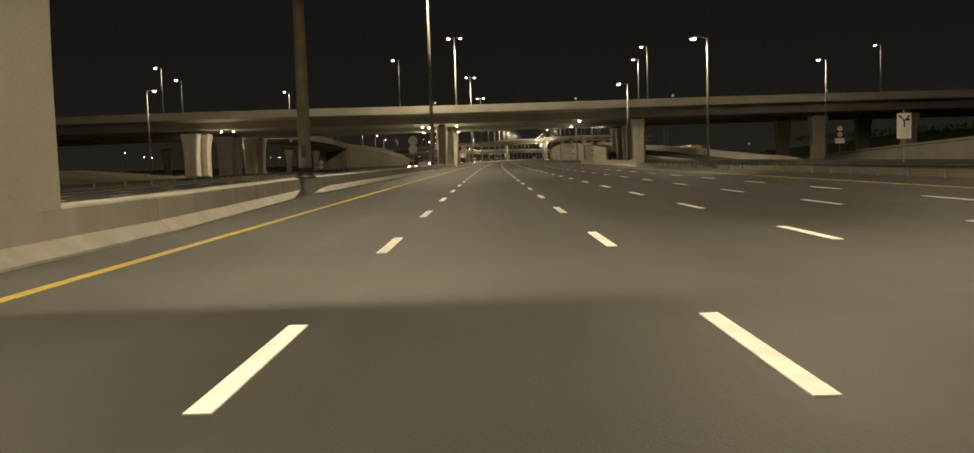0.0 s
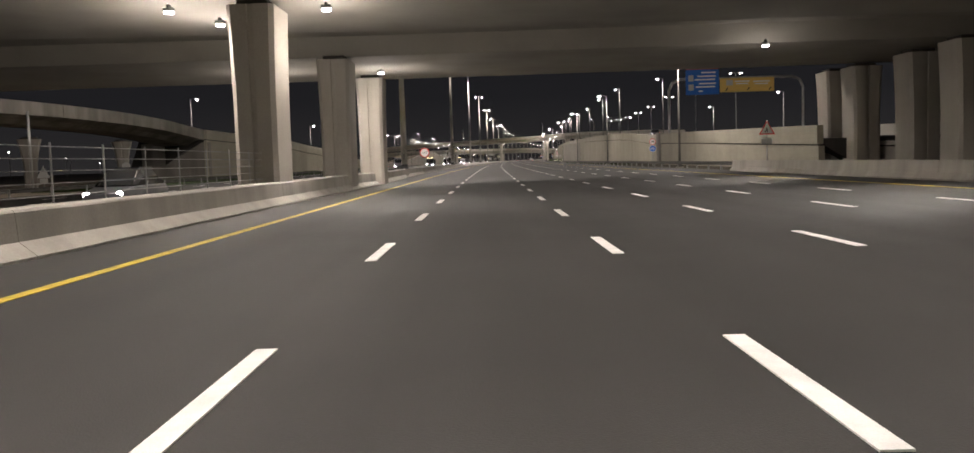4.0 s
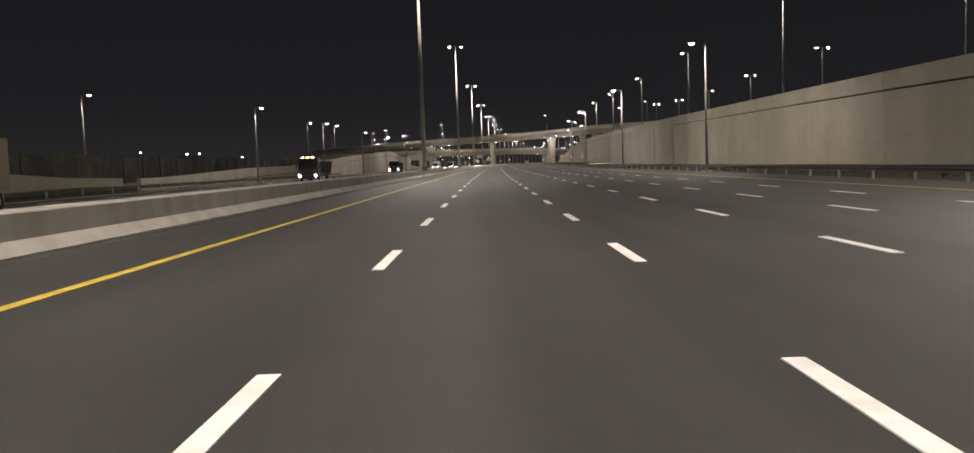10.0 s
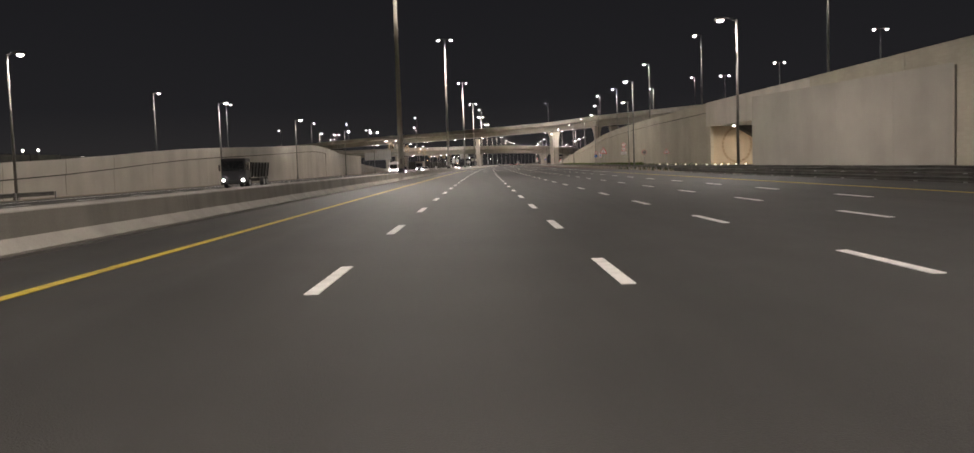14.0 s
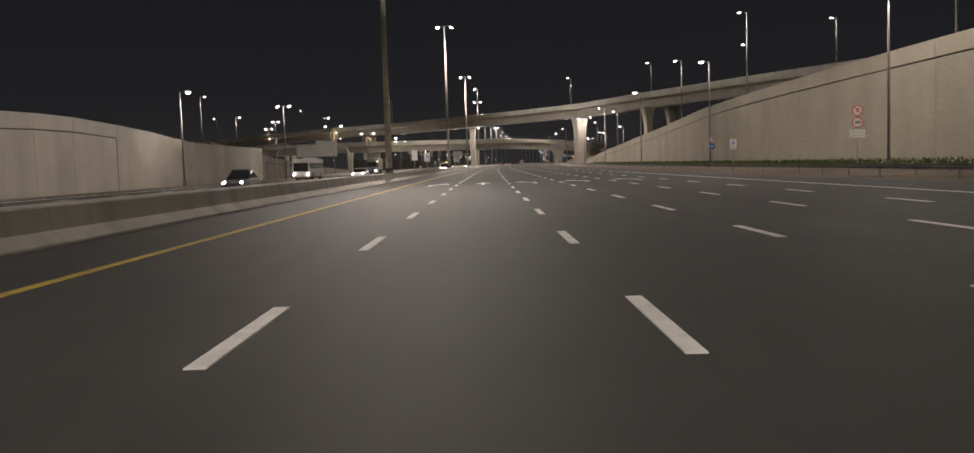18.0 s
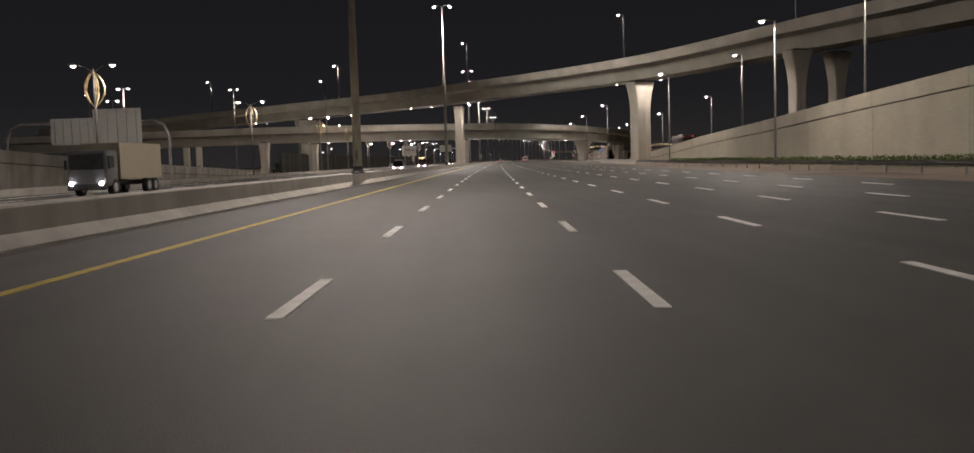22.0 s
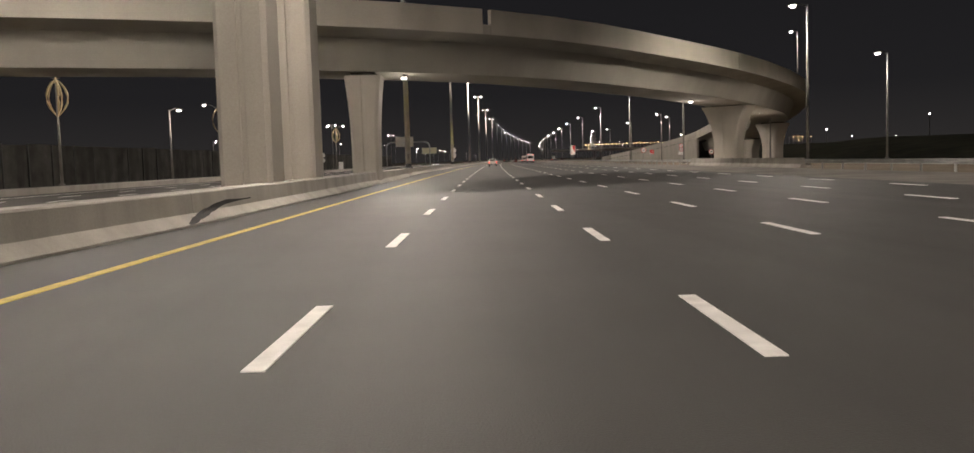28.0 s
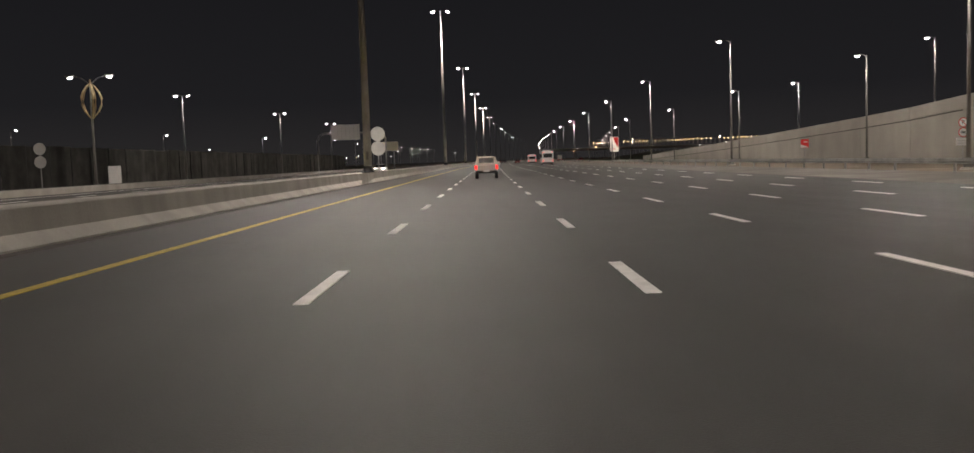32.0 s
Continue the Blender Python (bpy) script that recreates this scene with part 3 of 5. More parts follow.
LEFT_WALL_A = [(267.5, -43.4, 7.47), (280, -40.8, 7.0), (296, -37.6, 6.35), (306, -36.4, 5.6), (317, -36, 5.2), (330, -36, 4.75), (342, -36, 4.4), (351, -36, 3.9), (364, -36, 3.1), (381, -36, 2.1), (397, -36.2, 1.4), (410, -37, 1.2)]
retaining_wall("wall_left", LEFT_WALL_A, "sloping concrete retaining wall of a ramp", WALL_BLOCK, -1)
solo("ramp_fill", swept([(p[0], p[1] - 5.6, p[2] - 1.0) for p in along(LEFT_WALL_A, 14)], [(5.1, -0.5), (5.1, 0), (-5.2, 0), (-9, -9)], O), ASPHALT_OLD, O, "asphalt ramp behind the sloping wall", "ramp", kind="structure")
LEFT_WALL_B = [(416, -37.6, 1.1), (426, -38, 1.15), (445, -38.3, 1.6), (462, -38.6, 2.0), (500, -39.5, 2.4), (535, -40, 3.3), (570, -40, 4.9), (615, -40.2, 6.1), (650, -40.5, 7.1), (668, -41, 7.4), (690, -41.6, 6.7), (708, -42, 5.8), (746, -42.4, 5.65)]
B_LABEL = "pale concrete retaining wall with a curved top and panel joints"
B_LINE = along(LEFT_WALL_B, 9.0)
retaining_wall("wall_left", [p for p in B_LINE if p[0] < 682], B_LABEL, CONCRETE_PALE, -1, 9.0)
retaining_wall("wall_left", [[p for p in B_LINE if p[0] < 682][-1]] + [p for p in B_LINE if p[0] >= 682], B_LABEL, CONCRETE_PALE, -1, 9.0, groove=False)
solo("ramp_fill", swept([(p[0], p[1] - 5.6, p[2] - 1.0) for p in along(LEFT_WALL_B, 14)], [(5.1, -0.5), (5.1, 0), (-5.2, 0), (-9, -9)], O), SAND, O, "sandy fill behind the curved wall", "fill", kind="structure")
LEFT_WALL_C = [(746, -52, 7.2), (790, -54, 5.2), (850, -56, 2.9), (920, -58, 1.0)]
retaining_wall("wall_left", LEFT_WALL_C, "dark sloping wall of a ramp beyond the far carriageway", CONCRETE_DARK, -1, 16.0)
retaining_wall("wall_left", [(890, -64, 0.9), (960, -62, 0.9), (1010, -60, 0.8)], "low concrete wall beyond the far carriageway", CONCRETE, -1, 20.0, coping=0.3)

RAMP_FAR = [(20, 66, 6.6), (70, 65.5, 4.6), (110, 65, 3.1), (137, 64.7, 2.2), (160, 65, 1.4), (178, 65.5, 0.7), (192, 66, 0.1)]
retaining_wall("wall_right", RAMP_FAR, "low pale concrete wall of a ramp beyond the slip road", CONCRETE, 1, 16, coping=0.3)
solo("ramp_fill", swept([(p[0], p[1] + 6.0, p[2] - 0.9) for p in along(RAMP_FAR, 14)], [(-5.5, -0.5), (-5.5, 0), (5.7, 0), (12, -7)], O), ASPHALT_OLD, O, "asphalt ramp behind the low wall beyond the slip road", "ramp", kind="structure")
rows = []
for i in range(25):
    q = 30 + 6 * i
    h = 2.3 * min(1.0, max(0.0, (176 - q) / 46)) * (0.92 + 0.16 * noise.noise(Vector((q * 0.05, 4, 0))))
    rows.append([at(q, -38.5, -0.3), at(q, -46, -0.25 + h * 0.25), at(q, -58, -0.3 + h), at(q, -90, -0.3 + h * 1.05), at(q, -120, -0.74)])
solo("sand_bank", skin(rows, False), SAND, O, "low sandy bank beyond the far carriageway", "bank", kind="structure", smooth=True)

# ---- bridges ----


def deck(name, label, line, half, mat, parapet=1.0, edge=0.85, box_depth=1.0, inset=3.2, edge_mat=None):
    """A bridge: line gives the parapets' top. Parts: the slab with its girder, two parapets, in spans."""
    line = along(line, 5.0)
    b = thing(name, stand(*line[0][:2], line[0][2]), label, "bridge", kind="structure")
    h = half
    low = -parapet - edge
    girder = [(-h, -parapet), (h, -parapet), (h, low), (h - inset, low - 0.35), (h - inset - 0.9, low - 0.35 - box_depth), (-h + inset + 0.9, low - 0.35 - box_depth), (-h + inset, low - 0.35), (-h, low)]
    part("girder", swept(line, girder, b.matrix_basis), mat, b)
    for sgn in (-1, 1):
        x0, x1 = sorted((sgn * (h + 0.03), sgn * (h - 0.32)))
        n = max(1, int(len(line) / 6))
        for i in range(n):
            seg = line[i * len(line) // n:(i + 1) * len(line) // n + 1]
            if len(seg) > 1:
                part("parapet", swept(seg, [(x0, -parapet - edge + 0.02), (x0, 0), (x1, 0), (x1, -parapet + 0.01)] if sgn < 0 else [(x0, -parapet + 0.01), (x0, 0), (x1, 0), (x1, -parapet - edge + 0.02)], b.matrix_basis), edge_mat or CONCRETE_PALE, b)
    return b


def pier(name, m, label, height, base, top, foot=-0.6, mat=None, neck=0.35):
    """An upright pier of chamfered plan: base and top are (across, along) half sizes; it flares above the neck."""
    p = thing(name, m, label, "pier", "bridge piers")
    rows = []
    n = 10
    levels = [foot] + [height * neck] + [height * (neck + (1 - neck) * i / n) for i in range(1, n + 1)]
    for z in levels:
        f = 0 if z <= height * neck else ((z - height * neck) / (height * (1 - neck))) ** 2
        hx, hy = base[0] + (top[0] - base[0]) * f, base[1] + (top[1] - base[1]) * f
        c = 0.18
        rows.append([Vector(v) for v in ((-hx + c, -hy, z), (-0.12, -hy, z), (-0.09, -hy + 0.07, z), (0.09, -hy + 0.07, z), (0.12, -hy, z), (hx - c, -hy, z), (hx, -hy + c, z), (hx, hy - c, z), (hx - c, hy, z), (-hx + c, hy, z), (-hx, hy - c, z), (-hx, -hy + c, z))])
    part("column", skin(rows), mat or CONCRETE_PALE, p)
    part("bearing", box((0, 0, height + 0.12), (top[0] * 1.3, top[1] * 1.3, 0.24)), JOINT, p)
    return p


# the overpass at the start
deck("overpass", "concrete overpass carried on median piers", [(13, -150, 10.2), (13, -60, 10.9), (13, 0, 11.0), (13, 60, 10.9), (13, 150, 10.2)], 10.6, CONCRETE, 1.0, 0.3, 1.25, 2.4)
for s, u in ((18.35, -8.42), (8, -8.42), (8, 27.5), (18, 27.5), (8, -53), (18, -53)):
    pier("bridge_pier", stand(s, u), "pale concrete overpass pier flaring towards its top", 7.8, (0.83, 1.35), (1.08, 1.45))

# first overpass, square across the road: two decks side by side
deck("overpass", "broad concrete overpass with pale parapets", [(168, -170, 10.2), (167, -60, 11.0), (168, 0, 10.9), (167.5, 60, 10.9), (165, 170, 10.2)], 11.0, CONCRETE, 1.0, 0.3, 1.25, 2.4)
deck("overpass", "second concrete overpass close behind the first", [(190.5, -170, 8.9), (189.8, -60, 10.2), (190.5, 0, 10.4), (190, 60, 10.4), (187, 170, 9.8)], 10.6, CONCRETE, 1.0, 0.3, 1.05, 2.4)
for s, u, z in ((167.2, -9.1, 7.76), (183.4, -8.75, 7.46), (195.2, -8.3, 7.46)):
    pier("bridge_pier", stand(s, u), "pale concrete overpass pier flaring towards its top", z, (0.83, 1.35), (0.93, 1.4))
for s, u in ((161.2, 25.6), (171, 27.4), (182.5, 27.4), (189, 27.7), (197.3, 27.5), (201, 27.0)):
    pier("bridge_pier", stand(s, u), "tall concrete overpass pier beside the road", 7.72 if s < 178 else 7.42, (0.95, 1.2), (1.12, 1.25))
for s, u in ((158.5, -52), (163.5, -51.6), (176.5, -51.8), (182.5, -51.6), (194, -51.6), (200, -51.4), (164, 58), (184, 58), (164, 74), (184, 74)):
    pier("bridge_pier", stand(s, u, -0.75), "concrete overpass pier on the sandy ground", 8.2, (1.1, 1.1), (1.5, 1.3))

# abutment, ramp deck and piers: dim light is put into their darker concrete
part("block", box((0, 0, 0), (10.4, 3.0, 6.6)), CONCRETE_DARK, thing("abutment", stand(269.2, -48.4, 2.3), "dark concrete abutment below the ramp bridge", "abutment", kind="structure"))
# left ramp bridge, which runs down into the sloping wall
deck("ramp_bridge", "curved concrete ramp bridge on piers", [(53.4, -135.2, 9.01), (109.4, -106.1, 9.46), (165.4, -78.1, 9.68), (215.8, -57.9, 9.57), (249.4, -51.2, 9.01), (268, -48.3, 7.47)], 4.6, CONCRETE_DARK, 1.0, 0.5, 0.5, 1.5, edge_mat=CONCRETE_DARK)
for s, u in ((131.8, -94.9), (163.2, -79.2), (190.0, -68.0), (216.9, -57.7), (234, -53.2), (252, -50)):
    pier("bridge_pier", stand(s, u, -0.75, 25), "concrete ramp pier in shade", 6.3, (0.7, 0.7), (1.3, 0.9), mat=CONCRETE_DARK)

# the high flyover
FLY = [(1010, -150, 16.2), (1006, -122, 17.4), (1003.5, -102.4, 18.6), (1000.5, -88.1, 19.4), (993.4, -72.2, 20.0), (984.1, -57.8, 20.2), (966.2, -34.5, 20.35), (946, -9, 20.9), (899, 31, 21.3), (852, 51.5, 21.4), (800, 66, 20.4), (740, 80, 18.8), (640, 98, 15.5)]
deck("flyover", "high curved concrete flyover with pale parapets", FLY, 5.6, CONCRETE, 1.1, 0.7, 2.2, 2.0)
for s in (946.1, 954.4):
    pier("bridge_pier", stand(s, -9.1), "tall pale concrete flyover pier on the median", 15.72, (0.98, 1.1), (1.2, 1.5), neck=0.7)
pier("bridge_pier", stand(899.5, 31, 0, 35), "tall pale concrete flyover pier flaring at its head", 16.72, (1.85, 1.25), (2.9, 1.5), neck=0.62)
pier("bridge_pier", stand(984, -57.6, -0.6, 30), "tall pale concrete flyover pier flaring at its head", 15.95, (2.3, 1.35), (3.1, 1.55), neck=0.62)
for s, u in ((999, -96), (992, -97.5)):
    pier("bridge_pier", stand(s, u, -0.7, 20), "slim concrete flyover pier flaring at its head", 14.0, (1.0, 1.0), (1.7, 1.2), neck=0.6)
for s, u in ((851, 47.5), (856, 55.5), (802, 65), (748, 78)):
    pier("bridge_pier", stand(s, u, 0, 20), "slim concrete flyover pier flaring at its head", 16.8, (1.0, 1.0), (2.0, 1.3), neck=0.6)

# the low curved ramp bridge
LOW = [(952, -130, 11.5), (955, -110, 11.7), (963, -56, 12.3), (979, -9, 12.35), (1003, 15, 12.2), (1030, 33.5, 11.5), (1062, 46.5, 11.0), (1096, 53.5, 9.0), (1131, 56.0, 6.9), (1138, 56.3, 6.5)]
deck("ramp_bridge", "sweeping curved concrete ramp bridge with pale parapets", LOW, 6.2, CONCRETE, 1.1, 0.7, 2.2, 2.4)
LOW_END = [(1131, 49.8, 6.9), (1150, 50.0, 6.0), (1185, 50.2, 5.0), (1250, 50.0, 3.3), (1341, 49.5, 1.3)]
retaining_wall("wall_right", LOW_END, "low sloping concrete wall of the ramp", CONCRETE, 1, 16)
solo("ramp_fill", swept([(p[0], p[1] + 6.2, p[2] - 1.0) for p in along(LOW_END, 14)], [(-5.7, -0.5), (-5.7, 0), (5.7, 0), (9, -7)], O), ASPHALT_OLD, O, "asphalt ramp behind the low wall", "ramp", kind="structure")
pier("bridge_pier", stand(977, -8.9), "pale concrete ramp pier on the median", 7.72, (0.95, 1.2), (1.3, 1.3), neck=0.3)
pier("bridge_pier", stand(1024.5, 30, 0, -40), "pale concrete ramp pier with a broad flared head", 7.2, (1.55, 1.2), (3.0, 1.5), neck=0.3)
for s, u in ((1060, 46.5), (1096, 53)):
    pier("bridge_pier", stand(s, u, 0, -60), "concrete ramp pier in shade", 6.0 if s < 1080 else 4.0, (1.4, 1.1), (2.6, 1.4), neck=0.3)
for s, u in ((966, -51.5), (939, -58.5), (953, -104)):
    pier("bridge_pier", stand(s, u, -0.75), "pale concrete ramp pier", 8.35, (0.95, 1.0), (1.3, 1.2), neck=0.4)

# ---- lamps ----


def flood_head(parent, x, y, z, big=1.0, tilt=18):
    t = Euler((0, radians(tilt), 0)).to_matrix().to_4x4()
    h = part("lamp_head", box((0, 0, 0), (0.66 * big, 0.42 * big, 0.16 * big), bevel=0.05 * big), POLE, parent)
    h.matrix_basis = Matrix.Translation((x, y, z)) @ t
    bowl = bmesh.new()
    skin([[Vector((r * big * math.cos(k * math.tau / 12), r * big * 0.8 * math.sin(k * math.tau / 12), -z * big)) for k in range(12)] for r, z in ((0.21, 0.07), (0.2, 0.12), (0.16, 0.18), (0.07, 0.21))], True, bowl)
    part("lens", bowl, LENS, h, "glowing bowl-shaped lens", True)
    return h


def high_mast(m):
    t = thing("high_mast_lamp", m, "tall grey tapered steel median mast with twin flood lamps", "street lamp", "median masts")
    part("pole", rod((0, 0, 0.8), (0, 0, MAST_TOP), 0.31, 0.13, 14), MAST_STEEL, t, smooth=True)
    part("base_plate", rod((0, 0, 0.84), (0, 0, 0.9), 0.5, 0.5, 14), DARK_METAL, t)
    part("base_collar", skin([[Vector((r * math.cos(k * math.tau / 14), r * math.sin(k * math.tau / 14), z)) for k in range(14)] for r, z in ((0.47, 0.88), (0.4, 0.95), (0.345, 1.1), (0.335, 1.32))]), DARK_METAL, t)
    part("door", box((0.0, -0.3, 2.1), (0.2, 0.04, 0.6), bevel=0.01), POLE, t)
    part("crossarm", bend_rod([(-1.35, 0, MAST_TOP - 0.15), (-0.7, 0, MAST_TOP), (0.7, 0, MAST_TOP), (1.35, 0, MAST_TOP - 0.15)], 0.06), POLE, t)
    for sx in (-1, 1):
        for y in (-0.35, 0.35):
            flood_head(t, sx * 1.5, y, MAST_TOP - 0.15, 1.35, sx * 14)
    return t


def road_lamp(m, height, reach, label, double=False, name="street_lamp"):
    t = thing(name, m, label, "street lamp", "street lamps")
    part("pole", rod((0, 0, -0.1), (0, 0, height), 0.13, 0.07, 10), POLE, t, smooth=True)
    part("base_box", box((0, 0, 0.35), (0.4, 0.4, 0.7), bevel=0.03), POLE, t)
    part("footing", rod((0, 0, -0.15), (0, 0, 0.1), 0.5, 0.42, 14), CONCRETE_PALE, t, "pale round concrete footing")
    for sx in ((-1, 1) if double else (-1,)):
        part("arm", bend_rod([(0, 0, height - 0.15), (sx * reach * 0.5, 0, height + 0.05), (sx * reach, 0, height + 0.1)], 0.045), POLE, t)
        flood_head(t, sx * (reach + 0.3), 0, height + 0.05, 1.25, sx * 6)
    return t


mast = high_mast(stand(MAST_S[1], -8.8))
for s in MAST_S[2:]:
    copy_thing(mast, stand(s, -8.8))
short = road_lamp(stand(RIGHT_S[0], 20.9), 12.4, 1.0, "grey steel street lamp with one arm")
for s in RIGHT_S[1:]:
    copy_thing(short, stand(s, 20.9))
tall = road_lamp(stand(RIGHT_FAR_S[0], 28.5), 14.3, 1.0, "tall grey steel street lamp with one arm")
for s in RIGHT_FAR_S[1:]:
    copy_thing(tall, stand(s, 28.5))
for s, u, z in NEAR_WALL:
    road_lamp(stand(s, u + 1.1), z, 0.8, "grey steel street lamp before the retaining wall")


def parapet_box(s, u, z):
    t = thing("parapet_box", stand(s, u, z), "small white equipment box on the bridge parapet", "equipment box", "boxes on the parapets")
    part("stem", rod((0, 0, -0.05), (0, 0, 0.35), 0.04, 0.04, 8), POLE, t)
    part("casing", box((0, 0, 0.5), (0.3, 0.45, 0.34), bevel=0.03), SIGN_WHITE, t)


for u in (-33, -9.5, 14.5, 31, 57):
    parapet_box(157.2, u, 10.9)

# more street lamps: (s, u, foot, height of the head)
DECK_LAMPS = [(177.6, 30.2, 9.7, 22.0), (200, 32.0, 9.2, 22.2), (190, 80, 9.0, 22.3), (174, -62.3, 9.3, 20.6), (195, -66, 8.9, 20.3), (186.5, -18.6, 9.2, 22.2), (214, -47.5, 7.3, 19.0)]
FLY_LAMPS = [(904, 28.5, 19.9, 31.3), (859, 50, 20.1, 30.9), (807, 65.5, 19.3, 29.5), (770, 74, 18.4, 29.8), (947, -6.5, 19.1, 32.0), (975, -45.5, 19.0, 30.4), (996, -90, 18.5, 29.0), (1008, -135, 17.7, 27)]
LOW_LAMPS = [(937, -42, -0.4, 22.5), (1070, 54, 9.2, 22.3), (1111, 59.8, 6.7, 18.4), (1166, 60.8, 5.0, 15.9), (1215, 59, 3.2, 14.0)]
RAMP_LAMPS = [(322, 36.4, 5.1, 17.6), (376.7, 34.6, 6.2, 19.8), (431, 36.0, 7.0, 20.6), (489, 37, 7.8, 20.9), (544.5, 37.2, 8.4, 21.4), (599.8, 37, 8.8, 22.0), (648.5, 36.9, 8.9, 22.3), (709, 38, 8.5, 22.2), (751.6, 37.4, 7.0, 20.1), (801, 37.4, 5.4, 18.0), (845, 37.4, 3.8, 15.8)]
OUTER_LAMPS = [(320.8, 51.5, -0.8, 18.4), (378, 55.5, -0.8, 19.5), (431, 58.2, -0.8, 20.6), (486.5, 61, -0.8, 20.8), (545, 64.3, -0.8, 21.4), (598.6, 66.4, -0.8, 21.9), (657, 68.5, -0.8, 22.8), (702, 67.5, -0.8, 24.0)]
LEFT_LAMPS = [(136, -50.5, -0.4, 13.1), (285, -51.5, -0.4, 13.5), (336.5, -50, -0.4, 12.6), (389, -53, -0.4, 13.1), (448, -58, -0.4, 13.0), (466, -38.2, -0.3, 11.7), (522.3, -38.2, -0.3, 11.7), (580, -38.3, -0.3, 11.9), (631, -38.2, -0.3, 11.7), (691.7, -38.3, -0.3, 11.7), (357, -63, -0.8, 18.9), (621, -63, -0.8, 17.2), (668, -63, -0.8, 18.3), (787, -67, -0.8, 19.4), (845, -76, -0.8, 17.6)]
SIDE_LAMPS = [(137, 49.5, -0.3, 14.8), (313, 59, -0.5, 13.5), (383, 61.5, -0.5, 14.4), (906, 47.3, -0.3, 13.6), (966.5, 47.6, -0.3, 13.1), (1014, 45.2, -0.3, 12.1), (1055, 44.6, -0.3, 12.1), (1097, 46.2, -0.3, 12.3), (1149, 44.5, -0.3, 12.1), (1203, 44.4, -0.3, 12.2), (1260, 44.2, -0.3, 12.2)]


def lamp_set(rows, label, sign, lit, energy=0, double=False):
    kept = {}
    for s, u, foot, head in rows:
        h = round((head - foot) * 2) / 2
        m = stand(s, u, foot, 0 if sign < 0 else 180)
        if h in kept:
            copy_thing(kept[h], m)
        else:
            kept[h] = road_lamp(m, h, 0.8, label, double)
        if lit:
            spot_lamp("street_light", lit, at(s, u + sign * 1.1, foot + h - 0.25), energy, 176, 0.3, blend=0.25)


lamp_set(DECK_LAMPS, "grey street lamp standing on the overpass", -1, "deck_light", 3500)
lamp_set(FLY_LAMPS, "grey street lamp standing on the flyover", -1, "deck_light", 3500)
lamp_set(LOW_LAMPS, "grey street lamp standing on the ramp bridge", -1, "deck_light", 3500)
lamp_set(RAMP_LAMPS, "grey street lamp standing on the ramp", -1, "deck_light", 3500)
lamp_set(OUTER_LAMPS, "grey twin-armed street lamp beyond the ramp", -1, "", 0, True)
lamp_set(LEFT_LAMPS, "grey street lamp beyond the far carriageway", 1, "left_light", 2200)
lamp_set([(964, -36, -0.3, 7.4), (1013, -36, -0.3, 8.0), (1107, -40, -0.3, 9.5)], "short grey street lamp beyond the far carriageway", 1, "short_light", 900)
lamp_set([p for p in SIDE_LAMPS if p[0] < 1110], "grey street lamp on the side road", -1, "bright_side_light", 3000)
lamp_set([p for p in SIDE_LAMPS if p[0] > 1110], "grey street lamp on the side road", -1, "side_light", 1500)
lamp_set([(744.4, -37.6, -0.2, 13.4), (1194, -51, -0.5, 13.9), (1245, -47, -0.5, 13.5), (1300, -46, -0.5, 13.5)], "grey twin-armed street lamp beyond the far carriageway", 1, "left_light", 2200, True)
lamp_set([(905, -79.5, -0.7, 19.5), (905, -82, -0.7, 16.9), (960, -72, -0.7, 23.5)], "tall grey twin-armed street lamp beyond the ramp bridge", 1, "interchange_light", 9000, True)
far_left = [(1234 + 52 * i, -102 + 13 * min(i, 3), -0.7, 11.4) for i in range(12)]
lamp_set(far_left, "far grey street lamp", 1, "")
for k in range(1, 10):
    copy_thing(mast, stand(1553 + 111 * k, -8.8))
for k in range(1, 16):
    copy_thing(tall, stand(1360 + 54 * k, 28.2))
for k in range(8):
    copy_thing(tall, stand(1360 + 80 * k, 48 + 6 * k))


def palm_lamp(m, lift=0.0):
    """A decorative lamp post with golden fronds that bow out below two arms."""
    t = thing("palm_lamp", m, "decorative street lamp with golden palm-shaped fronds and two lamps", "street lamp", "palm-shaped lamps")
    part("pole", rod((0, 0, -0.2), (0, 0, 10.0 + lift), 0.15, 0.09, 10), POLE, t, smooth=True)
    part("base_box", box((0, 0, 0.3), (0.45, 0.45, 0.7), bevel=0.03), POLE, t)
    for k in range(5):
        a = k * math.tau / 5 + 0.3
        pts = [(r * math.cos(a), r * math.sin(a), z + lift) for r, z in ((0.06, 10.2), (0.38, 9.95), (0.76, 9.4), (0.97, 8.75), (0.93, 8.1), (0.66, 7.5), (0.3, 7.05), (0.1, 6.8))]
        part("frond", bend_rod(pts, [0.04, 0.08, 0.1, 0.105, 0.1, 0.08, 0.05, 0.03], 6), GOLD, t)
    part("crown", rod((0, 0, 9.9 + lift), (0, 0, 10.6 + lift), 0.18, 0.04, 8), GOLD, t)
    for sx in (-1, 1):
        part("arm", bend_rod([(0, 0, 10.1 + lift), (sx * 0.8, 0, 10.75 + lift), (sx * 1.7, 0, 10.95 + lift)], 0.045), POLE, t)
        flood_head(t, sx * 1.95, 0, 10.95 + lift, 1.2, sx * 5)
    return t


